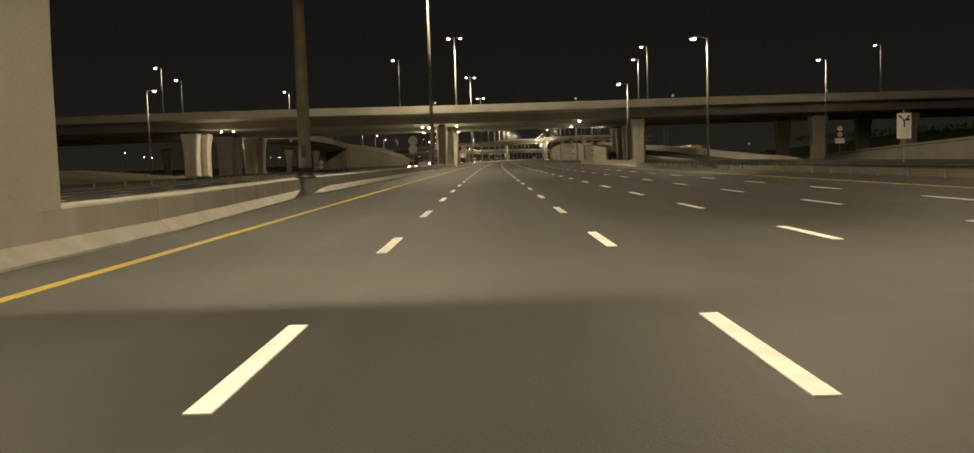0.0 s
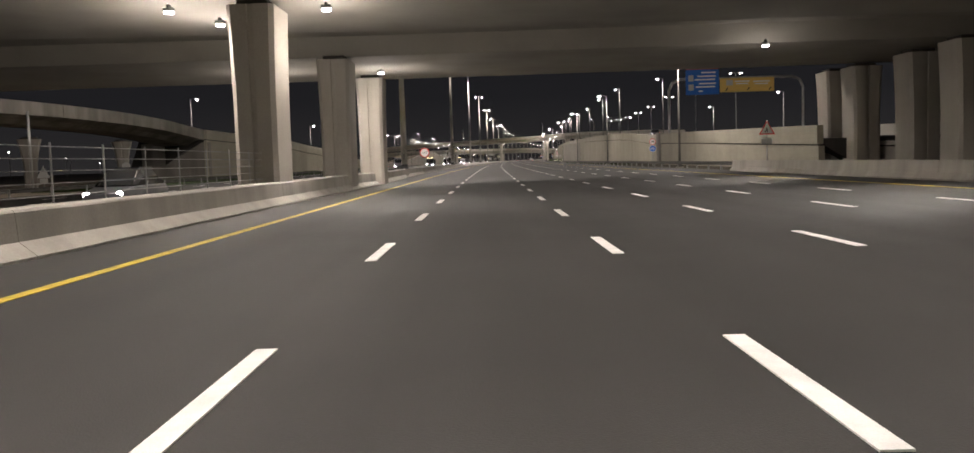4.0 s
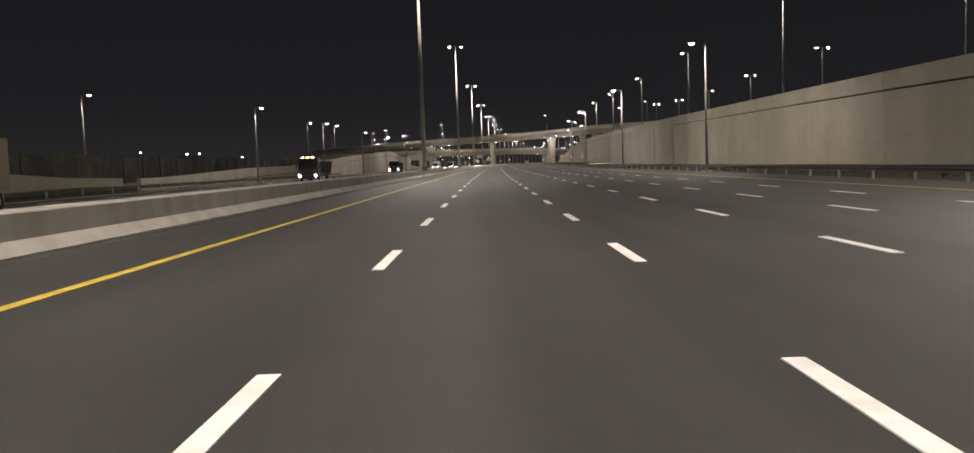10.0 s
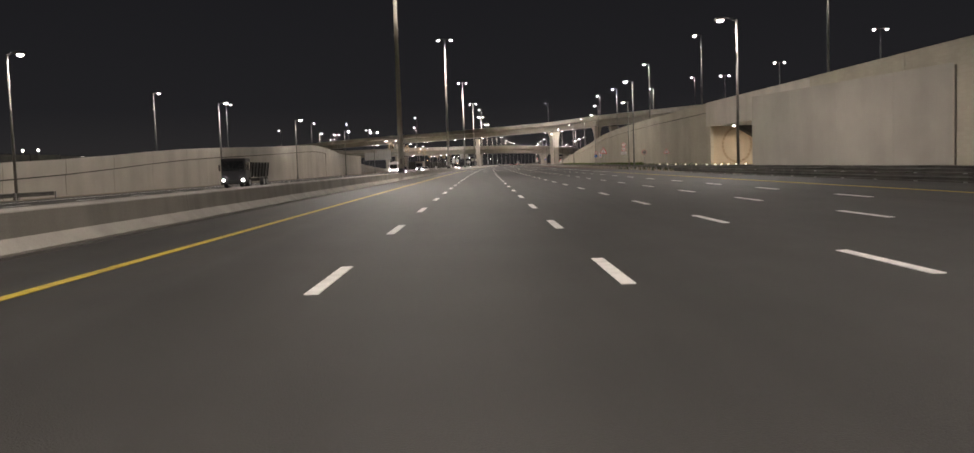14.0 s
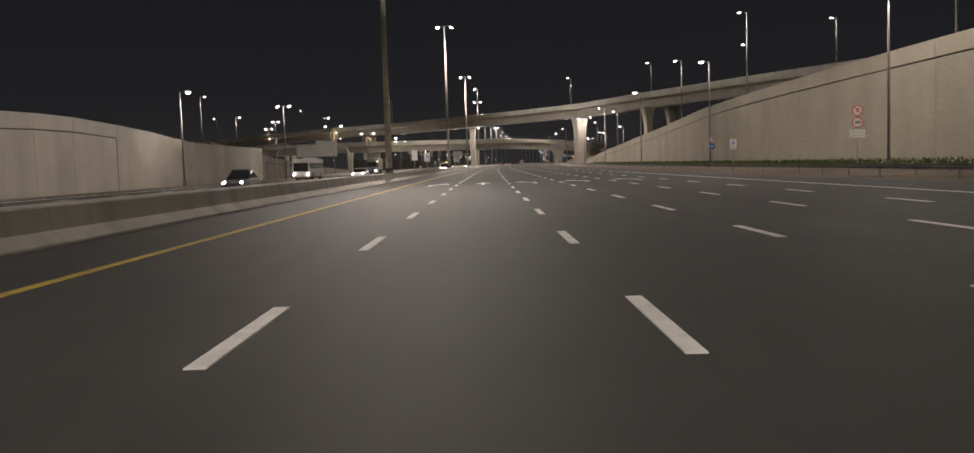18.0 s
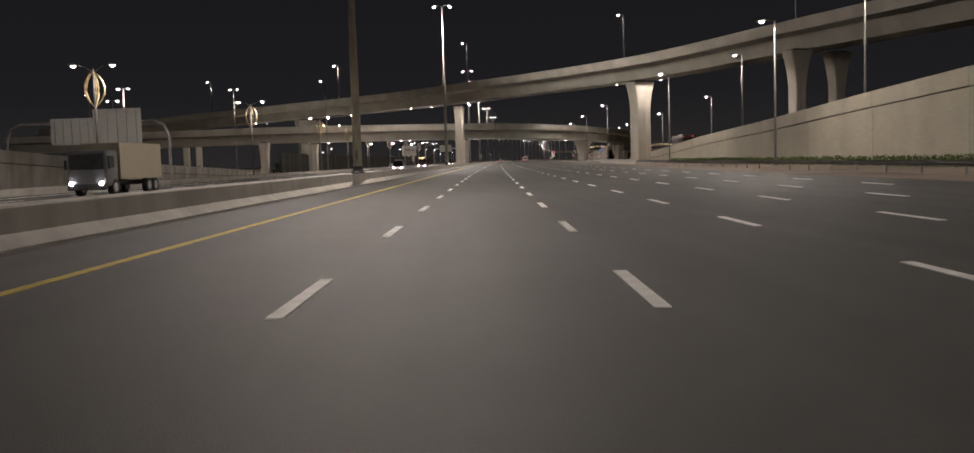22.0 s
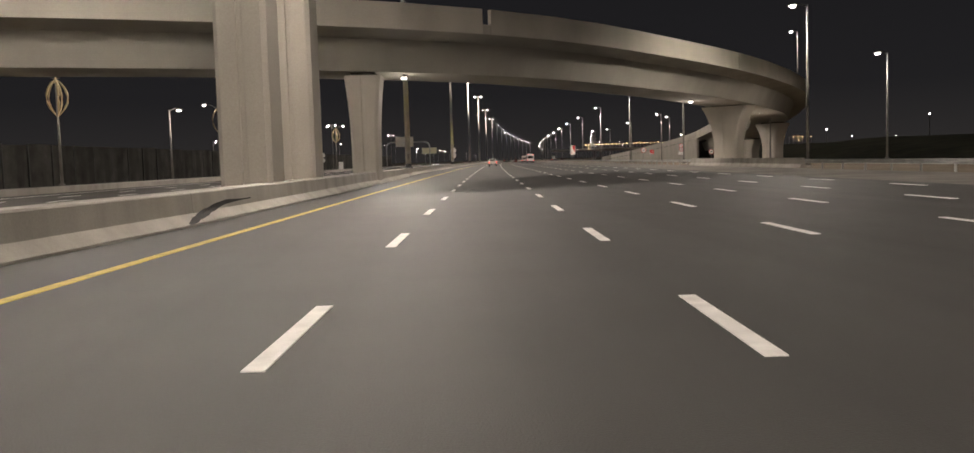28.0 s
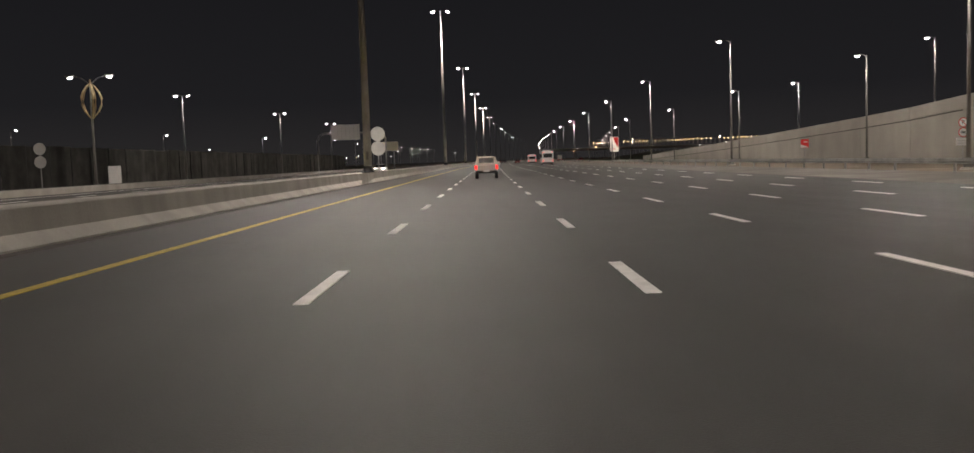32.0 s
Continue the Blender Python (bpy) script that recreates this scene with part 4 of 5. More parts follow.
PALMS = [(800.2, -38.7), (855.5, -38.4), (908.7, -38), (952, -39.5), (996.2, -40.5), (1044.3, -40.1), (1090.4, -39.5), (1131.5, -38.4)]
tall_palm, short_palm = palm_lamp(stand(*PALMS[0], -0.2), 1.3), palm_lamp(stand(*PALMS[4], -0.2), 0.2)
for s, u in PALMS[1:4]:
    copy_thing(tall_palm, stand(s, u, -0.2))
for s, u in PALMS[5:]:
    copy_thing(short_palm, stand(s, u, -0.2))
for s, u in PALMS:
    spot_lamp("palm_light", "palm_light", at(s, u + 2.2, 11.0), 1400, 176, 0.3, blend=0.25)


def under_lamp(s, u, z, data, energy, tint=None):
    drop = 0.08 if data in ("overpass_fill_light", "overpass_side_fill_light", "ramp_bridge_fill_light", "start_overpass_fill_light") else 0.0
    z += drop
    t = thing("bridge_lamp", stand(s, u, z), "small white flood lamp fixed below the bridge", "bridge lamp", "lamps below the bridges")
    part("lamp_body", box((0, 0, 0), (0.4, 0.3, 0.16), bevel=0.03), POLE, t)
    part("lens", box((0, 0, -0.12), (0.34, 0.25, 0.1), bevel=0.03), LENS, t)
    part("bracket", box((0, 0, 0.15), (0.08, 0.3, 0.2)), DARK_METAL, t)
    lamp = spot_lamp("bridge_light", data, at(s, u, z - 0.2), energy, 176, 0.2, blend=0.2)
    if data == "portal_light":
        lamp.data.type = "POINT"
    # fill point added 1.6 m below the lens, standing in for bounced light
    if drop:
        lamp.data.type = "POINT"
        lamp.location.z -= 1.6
        if s > 900 and u < 0:
            spot_lamp("bridge_light", "ramp_bridge_beam", at(s, u, z - 0.3), 3600, 102, 0.2, at(s - 9, u + 6, 0), 0.5)
        elif abs(u) < 20:
            spot_lamp("bridge_light", "bridge_beam", at(s, u, z - 0.3), 3200, 120, 0.2, at(s, u - math.copysign(5, u), 0), 0.6)
        else:
            spot_lamp("bridge_light", "bridge_side_beam", at(s, u, z - 0.3), 1200, 130, 0.2, blend=0.7)
    if tint:
        lamp.data.color = tint


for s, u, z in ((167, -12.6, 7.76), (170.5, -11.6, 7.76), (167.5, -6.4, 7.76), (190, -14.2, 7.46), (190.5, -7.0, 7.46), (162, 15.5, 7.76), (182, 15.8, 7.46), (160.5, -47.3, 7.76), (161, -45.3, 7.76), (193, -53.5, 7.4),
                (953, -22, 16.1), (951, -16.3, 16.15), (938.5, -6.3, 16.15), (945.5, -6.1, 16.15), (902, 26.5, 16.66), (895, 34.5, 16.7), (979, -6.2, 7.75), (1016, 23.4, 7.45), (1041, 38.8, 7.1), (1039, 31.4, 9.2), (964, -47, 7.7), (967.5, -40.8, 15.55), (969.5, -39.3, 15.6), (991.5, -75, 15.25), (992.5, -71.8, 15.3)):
    under_lamp(s, u, z, *(("overpass_side_fill_light", 110) if s < 300 and u > 10 else ("overpass_fill_light", 370) if s < 300 else ("flyover_light", 4600) if z > 12 else ("ramp_bridge_fill_light", 150)))

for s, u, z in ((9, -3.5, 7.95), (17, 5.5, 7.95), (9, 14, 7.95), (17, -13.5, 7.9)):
    under_lamp(s, u, z, "start_overpass_fill_light", 330)
for s, u in ((570, 38), (584, 38), (577, 45)):
    under_lamp(s, u, 6.1, "underpass_light", 1800, (1.0, 0.87, 0.68))
under_lamp(553, 36.8, 5.75, "underpass_light", 1800)
under_lamp(549, 35.15, 6.6, "portal_light", 300, (1.0, 0.87, 0.68))

for s, u, z in ((992, 10.5, 12.3), (1018, 31, 11.9)):
    parapet_box(s, u, z - 0.35)

# ---- signs ----
SIGN_SOFT_BLUE = plain("sign_soft_blue", (0.08, 0.22, 0.62), 0.45)
SIGN_PINK = plain("sign_pale_pink", (0.75, 0.6, 0.56), 0.45)


def board(parent, name, outline, mat, y, thick=0.03, label=""):
    return part(name, slab(outline, y, y + thick), mat, parent, label)


def sign_post(name, m, label, height, shapes, foot=-0.05):
    """A sign on a round post; shapes: (kind, height of its middle, size)."""
    t = thing(name, m, label, "road sign", "road signs")
    part("post", rod((0, 0.06, foot), (0, 0.06, height), 0.045, 0.045, 10), STEEL, t)
    for kind, z, size in shapes:
        if kind == "disc_bar":
            p = board(t, "disc", disc_outline(size, cz=z), SIGN_RED, 0)
            board(p, "face", disc_outline(size * 0.83, cz=z), SIGN_WHITE, -0.008, 0.01)
            for dz in (-0.14, 0.14):
                part("mark", box((0, -0.014, z + dz * size), (size * 1.0, 0.01, size * 0.16)), SIGN_BLACK, p)
        elif kind == "disc_cross":
            p = board(t, "disc", disc_outline(size, cz=z), SIGN_RED, 0)
            board(p, "face", disc_outline(size * 0.83, cz=z), SIGN_WHITE, -0.008, 0.01)
            lettering("P", size * 1.2, 0.004, SIGN_BLACK, p, pose(0, -0.012, z, 90))
            part("slash", box((0, -0.02, z), (size * 1.7, 0.008, size * 0.14), Euler((0, radians(45), 0)).to_matrix().to_4x4()), SIGN_RED, p)
        elif kind == "blue":
            p = board(t, "disc", disc_outline(size, cz=z), SIGN_WHITE, 0)
            board(p, "face", disc_outline(size * 0.92, cz=z), SIGN_BLUE, -0.008, 0.01)
            lettering("60", size * 0.95, 0.004, SIGN_WHITE, p, pose(0, -0.012, z, 90))
        elif kind == "limit":
            p = board(t, "disc", disc_outline(size, cz=z), SIGN_RED, 0)
            board(p, "face", disc_outline(size * 0.83, cz=z), SIGN_WHITE, -0.008, 0.01)
            lettering("110", size * 0.78, 0.004, SIGN_BLACK, p, pose(0, -0.012, z, 90))
        elif kind == "triangle":
            tri = lambda k: [(0, z + size * k), (-size * 0.87 * k, z - size * 0.5 * k), (size * 0.87 * k, z - size * 0.5 * k)]
            p = board(t, "triangle", tri(1.0), SIGN_RED, 0)
            board(p, "face", tri(0.76), SIGN_WHITE, -0.008, 0.01)
            part("mark", box((0, -0.014, z), (size * 0.1, 0.01, size * 0.5), Euler((0, radians(-14), 0)).to_matrix().to_4x4()), SIGN_BLACK, p)
            part("mark", box((-0.14 * size, -0.014, z - 0.1 * size), (size * 0.08, 0.01, size * 0.3), Euler((0, radians(40), 0)).to_matrix().to_4x4()), SIGN_BLACK, p)
        elif kind == "plate":
            p = board(t, "plate", rounded(size * 1.9, size, 0.05, cz=z), SIGN_WHITE, 0)
            for dz in (-0.2, 0.15):
                part("text_bar", box((0, -0.01, z + dz * size), (size * 1.4, 0.012, size * 0.07)), SIGN_BACK, p)
        elif kind == "yellow_plate":
            p = board(t, "plate", rounded(size * 2.2, size, 0.05, cz=z), SIGN_YELLOW, 0)
            for dx in (-0.6, 0.0, 0.6):
                part("chevron", box((dx * size, -0.01, z), (size * 0.3, 0.012, size * 0.12), Euler((0, radians(50), 0)).to_matrix().to_4x4()), SIGN_BLACK, p)
        elif kind == "tall_plate":
            p = board(t, "plate", rounded(size * 0.62, size, 0.05, cz=z), SIGN_WHITE, 0)
            part("picture", slab(disc_outline(size * 0.13, 14, 0, z + 0.09 * size), -0.016, -0.004), SIGN_SOFT_BLUE, p, "round blue picture")
            for dz, w in ((-0.1, 0.26), (-0.16, 0.2), (-0.22, 0.12), (0.38, 0.2), (0.31, 0.3)):
                part("text_bar", box((0, -0.01, z + dz * size), (size * w, 0.012, size * 0.03)), SIGN_SOFT_BLUE if dz < 0 else SIGN_BACK, p)
            part("panel", slab(rounded(size * 0.58, size * 0.18, 0.03, cz=z - 0.39 * size), -0.014, -0.004), SIGN_PINK, p, "pale pink panel")
            part("line", box((0, -0.016, z - 0.3 * size), (size * 0.58, 0.01, size * 0.014)), SIGN_RED, p)
        elif kind == "drawing":
            p = board(t, "plate", rounded(size * 0.56, size, 0.04, cz=z), SIGN_WHITE, 0)
            for x0, z0, x1, z1, w in ((0.0, -0.05, 0.0, 0.22, 0.05), (0.0, 0.2, -0.14, 0.36, 0.045), (0.0, 0.2, 0.12, 0.3, 0.045), (0.12, 0.3, 0.2, 0.4, 0.05)):
                part("branch", rod((x0 * size, -0.012, z + z0 * size), (x1 * size, -0.012, z + z1 * size), w * size * 0.5, w * size * 0.5, 6), SIGN_BLACK, p, "branch of a dark forked drawing")
            part("symbol", box((0.13 * size, -0.012, z + 0.24 * size), (size * 0.16, 0.012, size * 0.08)), SIGN_BLACK, p)
            part("symbol", box((-0.17 * size, -0.012, z + 0.37 * size), (size * 0.09, 0.012, size * 0.08)), SIGN_BLACK, p)
            for dz in (-0.16, -0.24, -0.32, -0.4):
                part("text_bar", box((0, -0.01, z + dz * size), (size * 0.36, 0.012, size * 0.025)), SIGN_BACK, p)
        elif kind == "back":
            board(t, "disc_back", disc_outline(size, cz=z), SIGN_BACK, 0, label="grey back of a round sign")
        elif kind == "triangle_back":
            board(t, "triangle_back", [(0, z + size), (-size * 0.87, z - size * 0.5), (size * 0.87, z - size * 0.5)], SIGN_BACK, 0, label="grey back of a triangular sign")
        elif kind == "plate_back":
            board(t, "plate_back", rounded(size * 1.6, size, 0.05, cz=z), SIGN_BACK, 0, label="grey back of a sign plate")
        elif kind == "tall_back":
            board(t, "plate_back", rounded(size * 0.57, size, 0.05, cz=z), SIGN_BACK, 0, label="grey back of a tall sign plate")
        elif kind == "red_plate":
            p = board(t, "plate", rounded(size, size * 1.1, 0.05, cz=z), SIGN_RED, 0)
            part("stripe", slab([(-size * 0.5, z - size * 0.1), (-size * 0.5, z - size * 0.5), (size * 0.45, z - size * 0.5)], -0.012, -0.002), SIGN_WHITE, p)
            part("text_bar", box((size * 0.1, -0.01, z + size * 0.2), (size * 0.5, 0.012, size * 0.12)), SIGN_WHITE, p)
    return t


sign_post("notice_sign", stand(54, 23.1), "tall white notice plate with a dark drawing", 3.5, [("drawing", 2.62, 1.42)])
sign_post("speed_sign", stand(252.1, -8.95, 0.8), "round white speed limit sign with a red rim on the median", 2.7, [("limit", 1.98, 0.64)])
sign_post("merge_sign", stand(201, 21.7), "red triangular merge warning sign with a plate below", 3.9, [("triangle", 3.15, 0.72), ("plate", 2.28, 0.42)])
sign_post("speed_sign", stand(249.9, 21.5), "round restriction sign above a round blue sign", 3.6, [("disc_bar", 3.25, 0.42), ("blue", 2.35, 0.45)])
sign_post("no_parking_sign", stand(655, 31.9), "two round red-rimmed signs above a white plate", 5.4, [("disc_cross", 4.95, 0.46), ("disc_bar", 3.95, 0.46), ("plate", 3.0, 0.7)])
sign_post("merge_sign", stand(605, 20.95), "red triangular warning sign behind the guardrail", 3.8, [("triangle", 3.05, 0.74)])
sign_post("merge_sign", stand(615, 33.9), "red triangular warning sign by the retaining wall", 3.2, [("triangle", 2.7, 0.6)])
sign_post("speed_sign", stand(631, 32.5), "round sign with a red rim by the retaining wall", 3.3, [("disc_bar", 2.9, 0.45)])
sign_post("speed_sign", stand(699.5, 30.5), "round restriction sign above a round blue sign", 4.2, [("disc_bar", 3.75, 0.42), ("blue", 2.8, 0.45)])
sign_post("notice_sign", stand(689, 30.5), "tall white notice plate with a blue picture", 3.7, [("tall_plate", 2.9, 1.3)])
sign_post("notice_sign", stand(709.8, -8.75, 0.8), "tall white notice plate with a blue picture on the median", 2.5, [("tall_plate", 1.9, 1.25)])
sign_post("speed_sign", stand(948, 28.3), "round restriction sign above a round blue sign", 4.6, [("disc_bar", 4.2, 0.42), ("blue", 3.25, 0.45)])
sign_post("speed_sign", stand(1099.3, 31.7), "round white sign with a red rim on the verge", 3.0, [("disc_bar", 2.56, 0.5)])
sign_post("no_parking_sign", stand(1130, 45.8, -0.72), "two round red-rimmed signs above a white plate", 4.7, [("disc_cross", 4.3, 0.46), ("disc_bar", 3.35, 0.46), ("plate", 2.45, 0.7)])
sign_post("speed_sign", stand(1101, 46.2, -0.72), "round white sign with a red rim on the verge", 3.0, [("disc_bar", 2.5, 0.5)])
sign_post("notice_sign", stand(1175, 46.3, -0.72), "red plate sign with a white corner", 3.7, [("red_plate", 3.1, 1.15)])
sign_post("no_parking_sign", stand(149.4, 56.3, -0.72), "two round red-rimmed signs above a white plate", 5.9, [("disc_cross", 5.5, 0.46), ("disc_bar", 4.5, 0.46), ("plate", 3.5, 0.8)])
for s, high, low, size in ((107.1, 3.1, 2.12, 0.52), (1118.6, 3.15, 1.95, 0.6)):
    sign_post("reverse_sign", stand(s, -8.95, 0.8), "grey backs of two round signs on one post on the median", 3.5, [("back", high, size), ("back", low, size)])
sign_post("reverse_sign", stand(1125, -40.5, -0.27), "grey backs of two round signs on one post", 4.4, [("back", 4.1, 0.55), ("back", 2.9, 0.55)])
sign_post("reverse_sign", stand(226.5, -48, -0.6), "pale back of a triangular sign above a plate", 3.0, [("triangle_back", 2.1, 0.85), ("plate_back", 1.35, 0.55)])
sign_post("reverse_sign", stand(246.5, -47.3, -0.6), "grey backs of two round signs on one post", 3.4, [("back", 2.75, 0.55), ("back", 1.55, 0.55)])
sign_post("reverse_sign", stand(691, -8.95, 0.8), "grey back of a tall sign plate on the median", 2.6, [("tall_back", 2.0, 1.26)])
t = thing("steel_pole", stand(224.5, -48.2, -0.7), "plain pale steel pole on a concrete footing", "pole")
part("pole", rod((0, 0, 0), (0, 0, 8.8), 0.16, 0.13, 10), STEEL, t, smooth=True)
part("footing", box((0, 0, 0.15), (1.6, 5.0, 0.35), bevel=0.05), CONCRETE_PALE, t)
sign_post("merge_sign", stand(985, 47, -0.72), "small red triangular warning sign on the side road", 3.0, [("triangle", 2.6, 0.55)])


BOARD_FACE = plain("glossy_board_face", (0.36, 0.345, 0.33), 0.16, 0.0, 0.5)


sign_post("yellow_sign", stand(985, 43, -0.72), "small yellow plate sign on the side road", 2.7, [("yellow_plate", 2.35, 0.9)])


def median_board(s, length, z0, z1, turn):
    t = thing("median_board", stand(s, -8.95, 0.84, turn), "grey board standing lengthwise on the median barrier", "board")
    for y in (-length * 0.35, length * 0.35):
        part("post", rod((0, y, 0), (0, y, z0 - 0.84 + 0.1), 0.05, 0.05, 8), STEEL, t)
    part("panel", box((0, 0, (z0 + z1) / 2 - 0.84), (0.1, length, z1 - z0), bevel=0.02), SIGN_BACK, t)
    part("face", box((0.058, 0, (z0 + z1) / 2 - 0.84), (0.02, length - 0.12, z1 - z0 - 0.1)), BOARD_FACE, t, "glossy pale face with rows of dark marks")
    for y, dz, w in ((-0.3, 0.12, 0.14), (-0.1, 0.12, 0.17), (0.14, 0.12, 0.11), (0.3, 0.12, 0.09), (-0.2, -0.2, 0.23), (0.17, -0.2, 0.18)):
        part("text_bar", box((0.072, y * length, (z0 + z1) / 2 - 0.84 + dz), (0.012, w * length, 0.1 if dz > 0 else 0.06)), SIGN_BLACK if dz > 0 else SIGN_BACK, t)
    part("lower_band", box((0.072, 0, z0 - 0.84 + 0.14), (0.012, length - 0.3, 0.1)), TAN, t)


median_board(308, 6.5, 2.35, 3.6, 0)
median_board(812, 2.3, 2.25, 3.3, -35)


def gantry(name, m, label, left, right, beam, foot_l, foot_r, r=0.22):
    """A portal of bent tube between two legs."""
    t = thing(name, m, label, "sign gantry")
    c = 1.8
    part("leg", bend_rod([(left, 0, foot_l), (left, 0, beam - c), (left + c * 0.3, 0, beam - c * 0.3), (left + c, 0, beam)], r, 12), STEEL, t)
    part("leg", bend_rod([(right, 0, foot_r), (right, 0, beam - c), (right - c * 0.3, 0, beam - c * 0.3), (right - c, 0, beam)], r, 12), STEEL, t)
    part("beam", rod((left + c, 0, beam), (right - c, 0, beam), r, r, 12), STEEL, t)
    return t


g = gantry("sign_gantry", stand(281.4, 0), "grey tubular gantry with blue and yellow direction signs", 29.9, 52.2, 13.9, 4.4, 3.0)
# blue sign with a red-brown head
p = part("blue_board", slab(rounded(5.5, 4.1, 0.15, cx=35.4, cz=13.35), -0.42, -0.34), SIGN_BLUE, g, "blue direction board with white writing")
part("red_head", slab(rounded(5.5, 1.25, 0.12, cx=35.4, cz=16.05), -0.42, -0.34), material("sign_brown_red", (0.5, 0.1, 0.05), 0.45, vary=0.05, bump=0.02), g, "red-brown head board with white writing")
for dz, w, dx in ((14.9, 2.4, 1.0), (14.3, 3.0, 0.7), (13.75, 3.4, 0.4), (13.1, 2.8, 0.8), (12.55, 3.2, 0.5), (11.85, 0.7, -0.3)):
    part("text_bar", box((35.4 + dx, -0.44, dz), (w, 0.02, 0.24)), SIGN_WHITE, p)
for dz in (14.0, 12.5):
    part("route_mark", box((33.5, -0.44, dz), (0.85, 0.02, 1.0), bevel=0.005), SIGN_BACK, p)
for dx, w in ((-1.6, 1.2), (1.0, 2.6)):
    part("text_bar", box((35.4 + dx, -0.44, 16.1), (w, 0.02, 0.34)), SIGN_WHITE, g)
y = part("yellow_board", slab(rounded(9.0, 2.3, 0.12, cx=42.8, cz=12.7), -0.42, -0.34), SIGN_YELLOW, g, "yellow direction board with dark writing")
for dx, dz, w, h in ((-2.9, 13.1, 1.1, 0.9), (-0.8, 13.3, 2.4, 0.22), (-0.8, 12.9, 2.0, 0.2), (2.4, 13.2, 2.8, 0.22), (2.4, 12.8, 2.2, 0.2)):
    part("text_bar", box((42.8 + dx, -0.44, dz), (w, 0.02, h)), SIGN_BACK if w < 1.2 else SIGN_WHITE, y)
for dx in (-3.4, 0.2, 3.8):
    part("arrow", box((42.8 + dx, -0.44, 12.0), (0.18, 0.02, 0.6), Euler((0, radians(40), 0)).to_matrix().to_4x4()), SIGN_BLACK, y)
solo("pilaster", box((0, 0, 2.1), (0.9, 2.2, 5.8), bevel=0.05), CONCRETE_DARK, stand(275, 27.15, 0), "dark concrete pilaster against the retaining wall", "pilaster", kind="structure")


def back_board(parent, x0, x1, z0, z1, y=-0.45):
    p = part("board_back", slab(rounded(x1 - x0, z1 - z0, 0.08, cx=(x0 + x1) / 2, cz=(z0 + z1) / 2), y, y + 0.05), SIGN_BACK, parent, "ribbed grey back of a direction board")
    n = int((x1 - x0) / 1.0)
    for k in range(n):
        part("rib", box((x0 + (k + 0.5) * (x1 - x0) / n, y - 0.05, (z0 + z1) / 2), (0.07, 0.1, z1 - z0 - 0.1)), STEEL, p)


g = gantry("sign_gantry", stand(818, 0, -0.3), "grey tubular gantry with the backs of direction boards", -57.5, -38.0, 7.6, 0, 0)
back_board(g, -51.9, -46.9, 5.1, 8.2)
back_board(g, -46.8, -41.1, 5.1, 9.2)
g = gantry("sign_gantry", stand(1273.5, 0, -0.3), "grey tubular gantry with the back of a direction board", -44.5, -27.0, 10.0, 0, 0)
back_board(g, -40.7, -33.5, 8.2, 12.1)
t = thing("direction_sign", stand(1288, -28.5, -0.2), "pale direction board on two posts", "road sign")
for dx in (-1.8, 1.8):
    part("post", rod((dx, 0.1, 0), (dx, 0.1, 6.5), 0.08, 0.08, 8), STEEL, t)
part("board", slab(rounded(6.0, 2.4, 0.1, cz=6.4), 0, 0.05), material("pale_board", (0.7, 0.66, 0.5), 0.5, vary=0.05, bump=0.02), t)
t = thing("notice_board", stand(1257.7, 29.5), "tall red and white roadside notice board", "road sign")
part("post", rod((0, 0.1, 0), (0, 0.1, 3.0), 0.07, 0.07, 8), STEEL, t)
part("board", slab(rounded(2.0, 3.5, 0.08, cz=4.3), 0, 0.08), SIGN_WHITE, t)
part("panel", slab([(0.92, 3.5), (0.92, 5.95), (-0.25, 5.95), (0.15, 4.8)], -0.02, 0.0), SIGN_RED, t, "slanting red panel")
part("text_bar", box((-0.3, -0.01, 3.2), (0.9, 0.02, 0.16)), SIGN_RED, t)
t = thing("equipment_box", stand(1135, -38, -0.2), "pale steel equipment cabinet on the verge", "cabinet")
part("cabinet", box((0, 0, 1.2), (1.0, 0.8, 2.3), bevel=0.03), SIGN_WHITE, t)
part("plinth", box((0, 0, 0.05), (1.1, 0.9, 0.2)), CONCRETE_DARK, t)
t = thing("equipment_box", stand(1075, -44, -0.2), "pale steel equipment cabinet on the verge", "cabinet")
part("cabinet", box((0, 0, 0.8), (1.2, 0.9, 1.5), bevel=0.03), SIGN_WHITE, t)
part("plinth", box((0, 0, 0.05), (1.3, 1.0, 0.2)), CONCRETE_DARK, t)

# ---- vehicles ----


def wheel(parent, x, y, r, w):
    tyre = part("wheel", rod((x - w / 2, y, r), (x + w / 2, y, r), r, r, 20), RUBBER, parent)
    part("rim", rod((x - w / 2 - 0.01, y, r), (x + w / 2 + 0.01, y, r), r * 0.58, r * 0.58, 14), STEEL, tyre)


def loft_body(sections, bm=None):
    """A body from sections (y, half width at the sill, half width at the top, z low, z high)."""
    rings = []
    for y, a, b, z0, z1 in sections:
        zm = z0 + (z1 - z0) * 0.55
        rings.append([Vector(v) for v in ((-a * 0.94, y, z0), (a * 0.94, y, z0), (a, y, z0 + 0.1), (a, y, zm), (b, y, z1 - 0.05), (b * 0.93, y, z1), (-b * 0.93, y, z1), (-b, y, z1 - 0.05), (-a, y, zm), (-a, y, z0 + 0.1))])
    return skin(rings, True, bm)


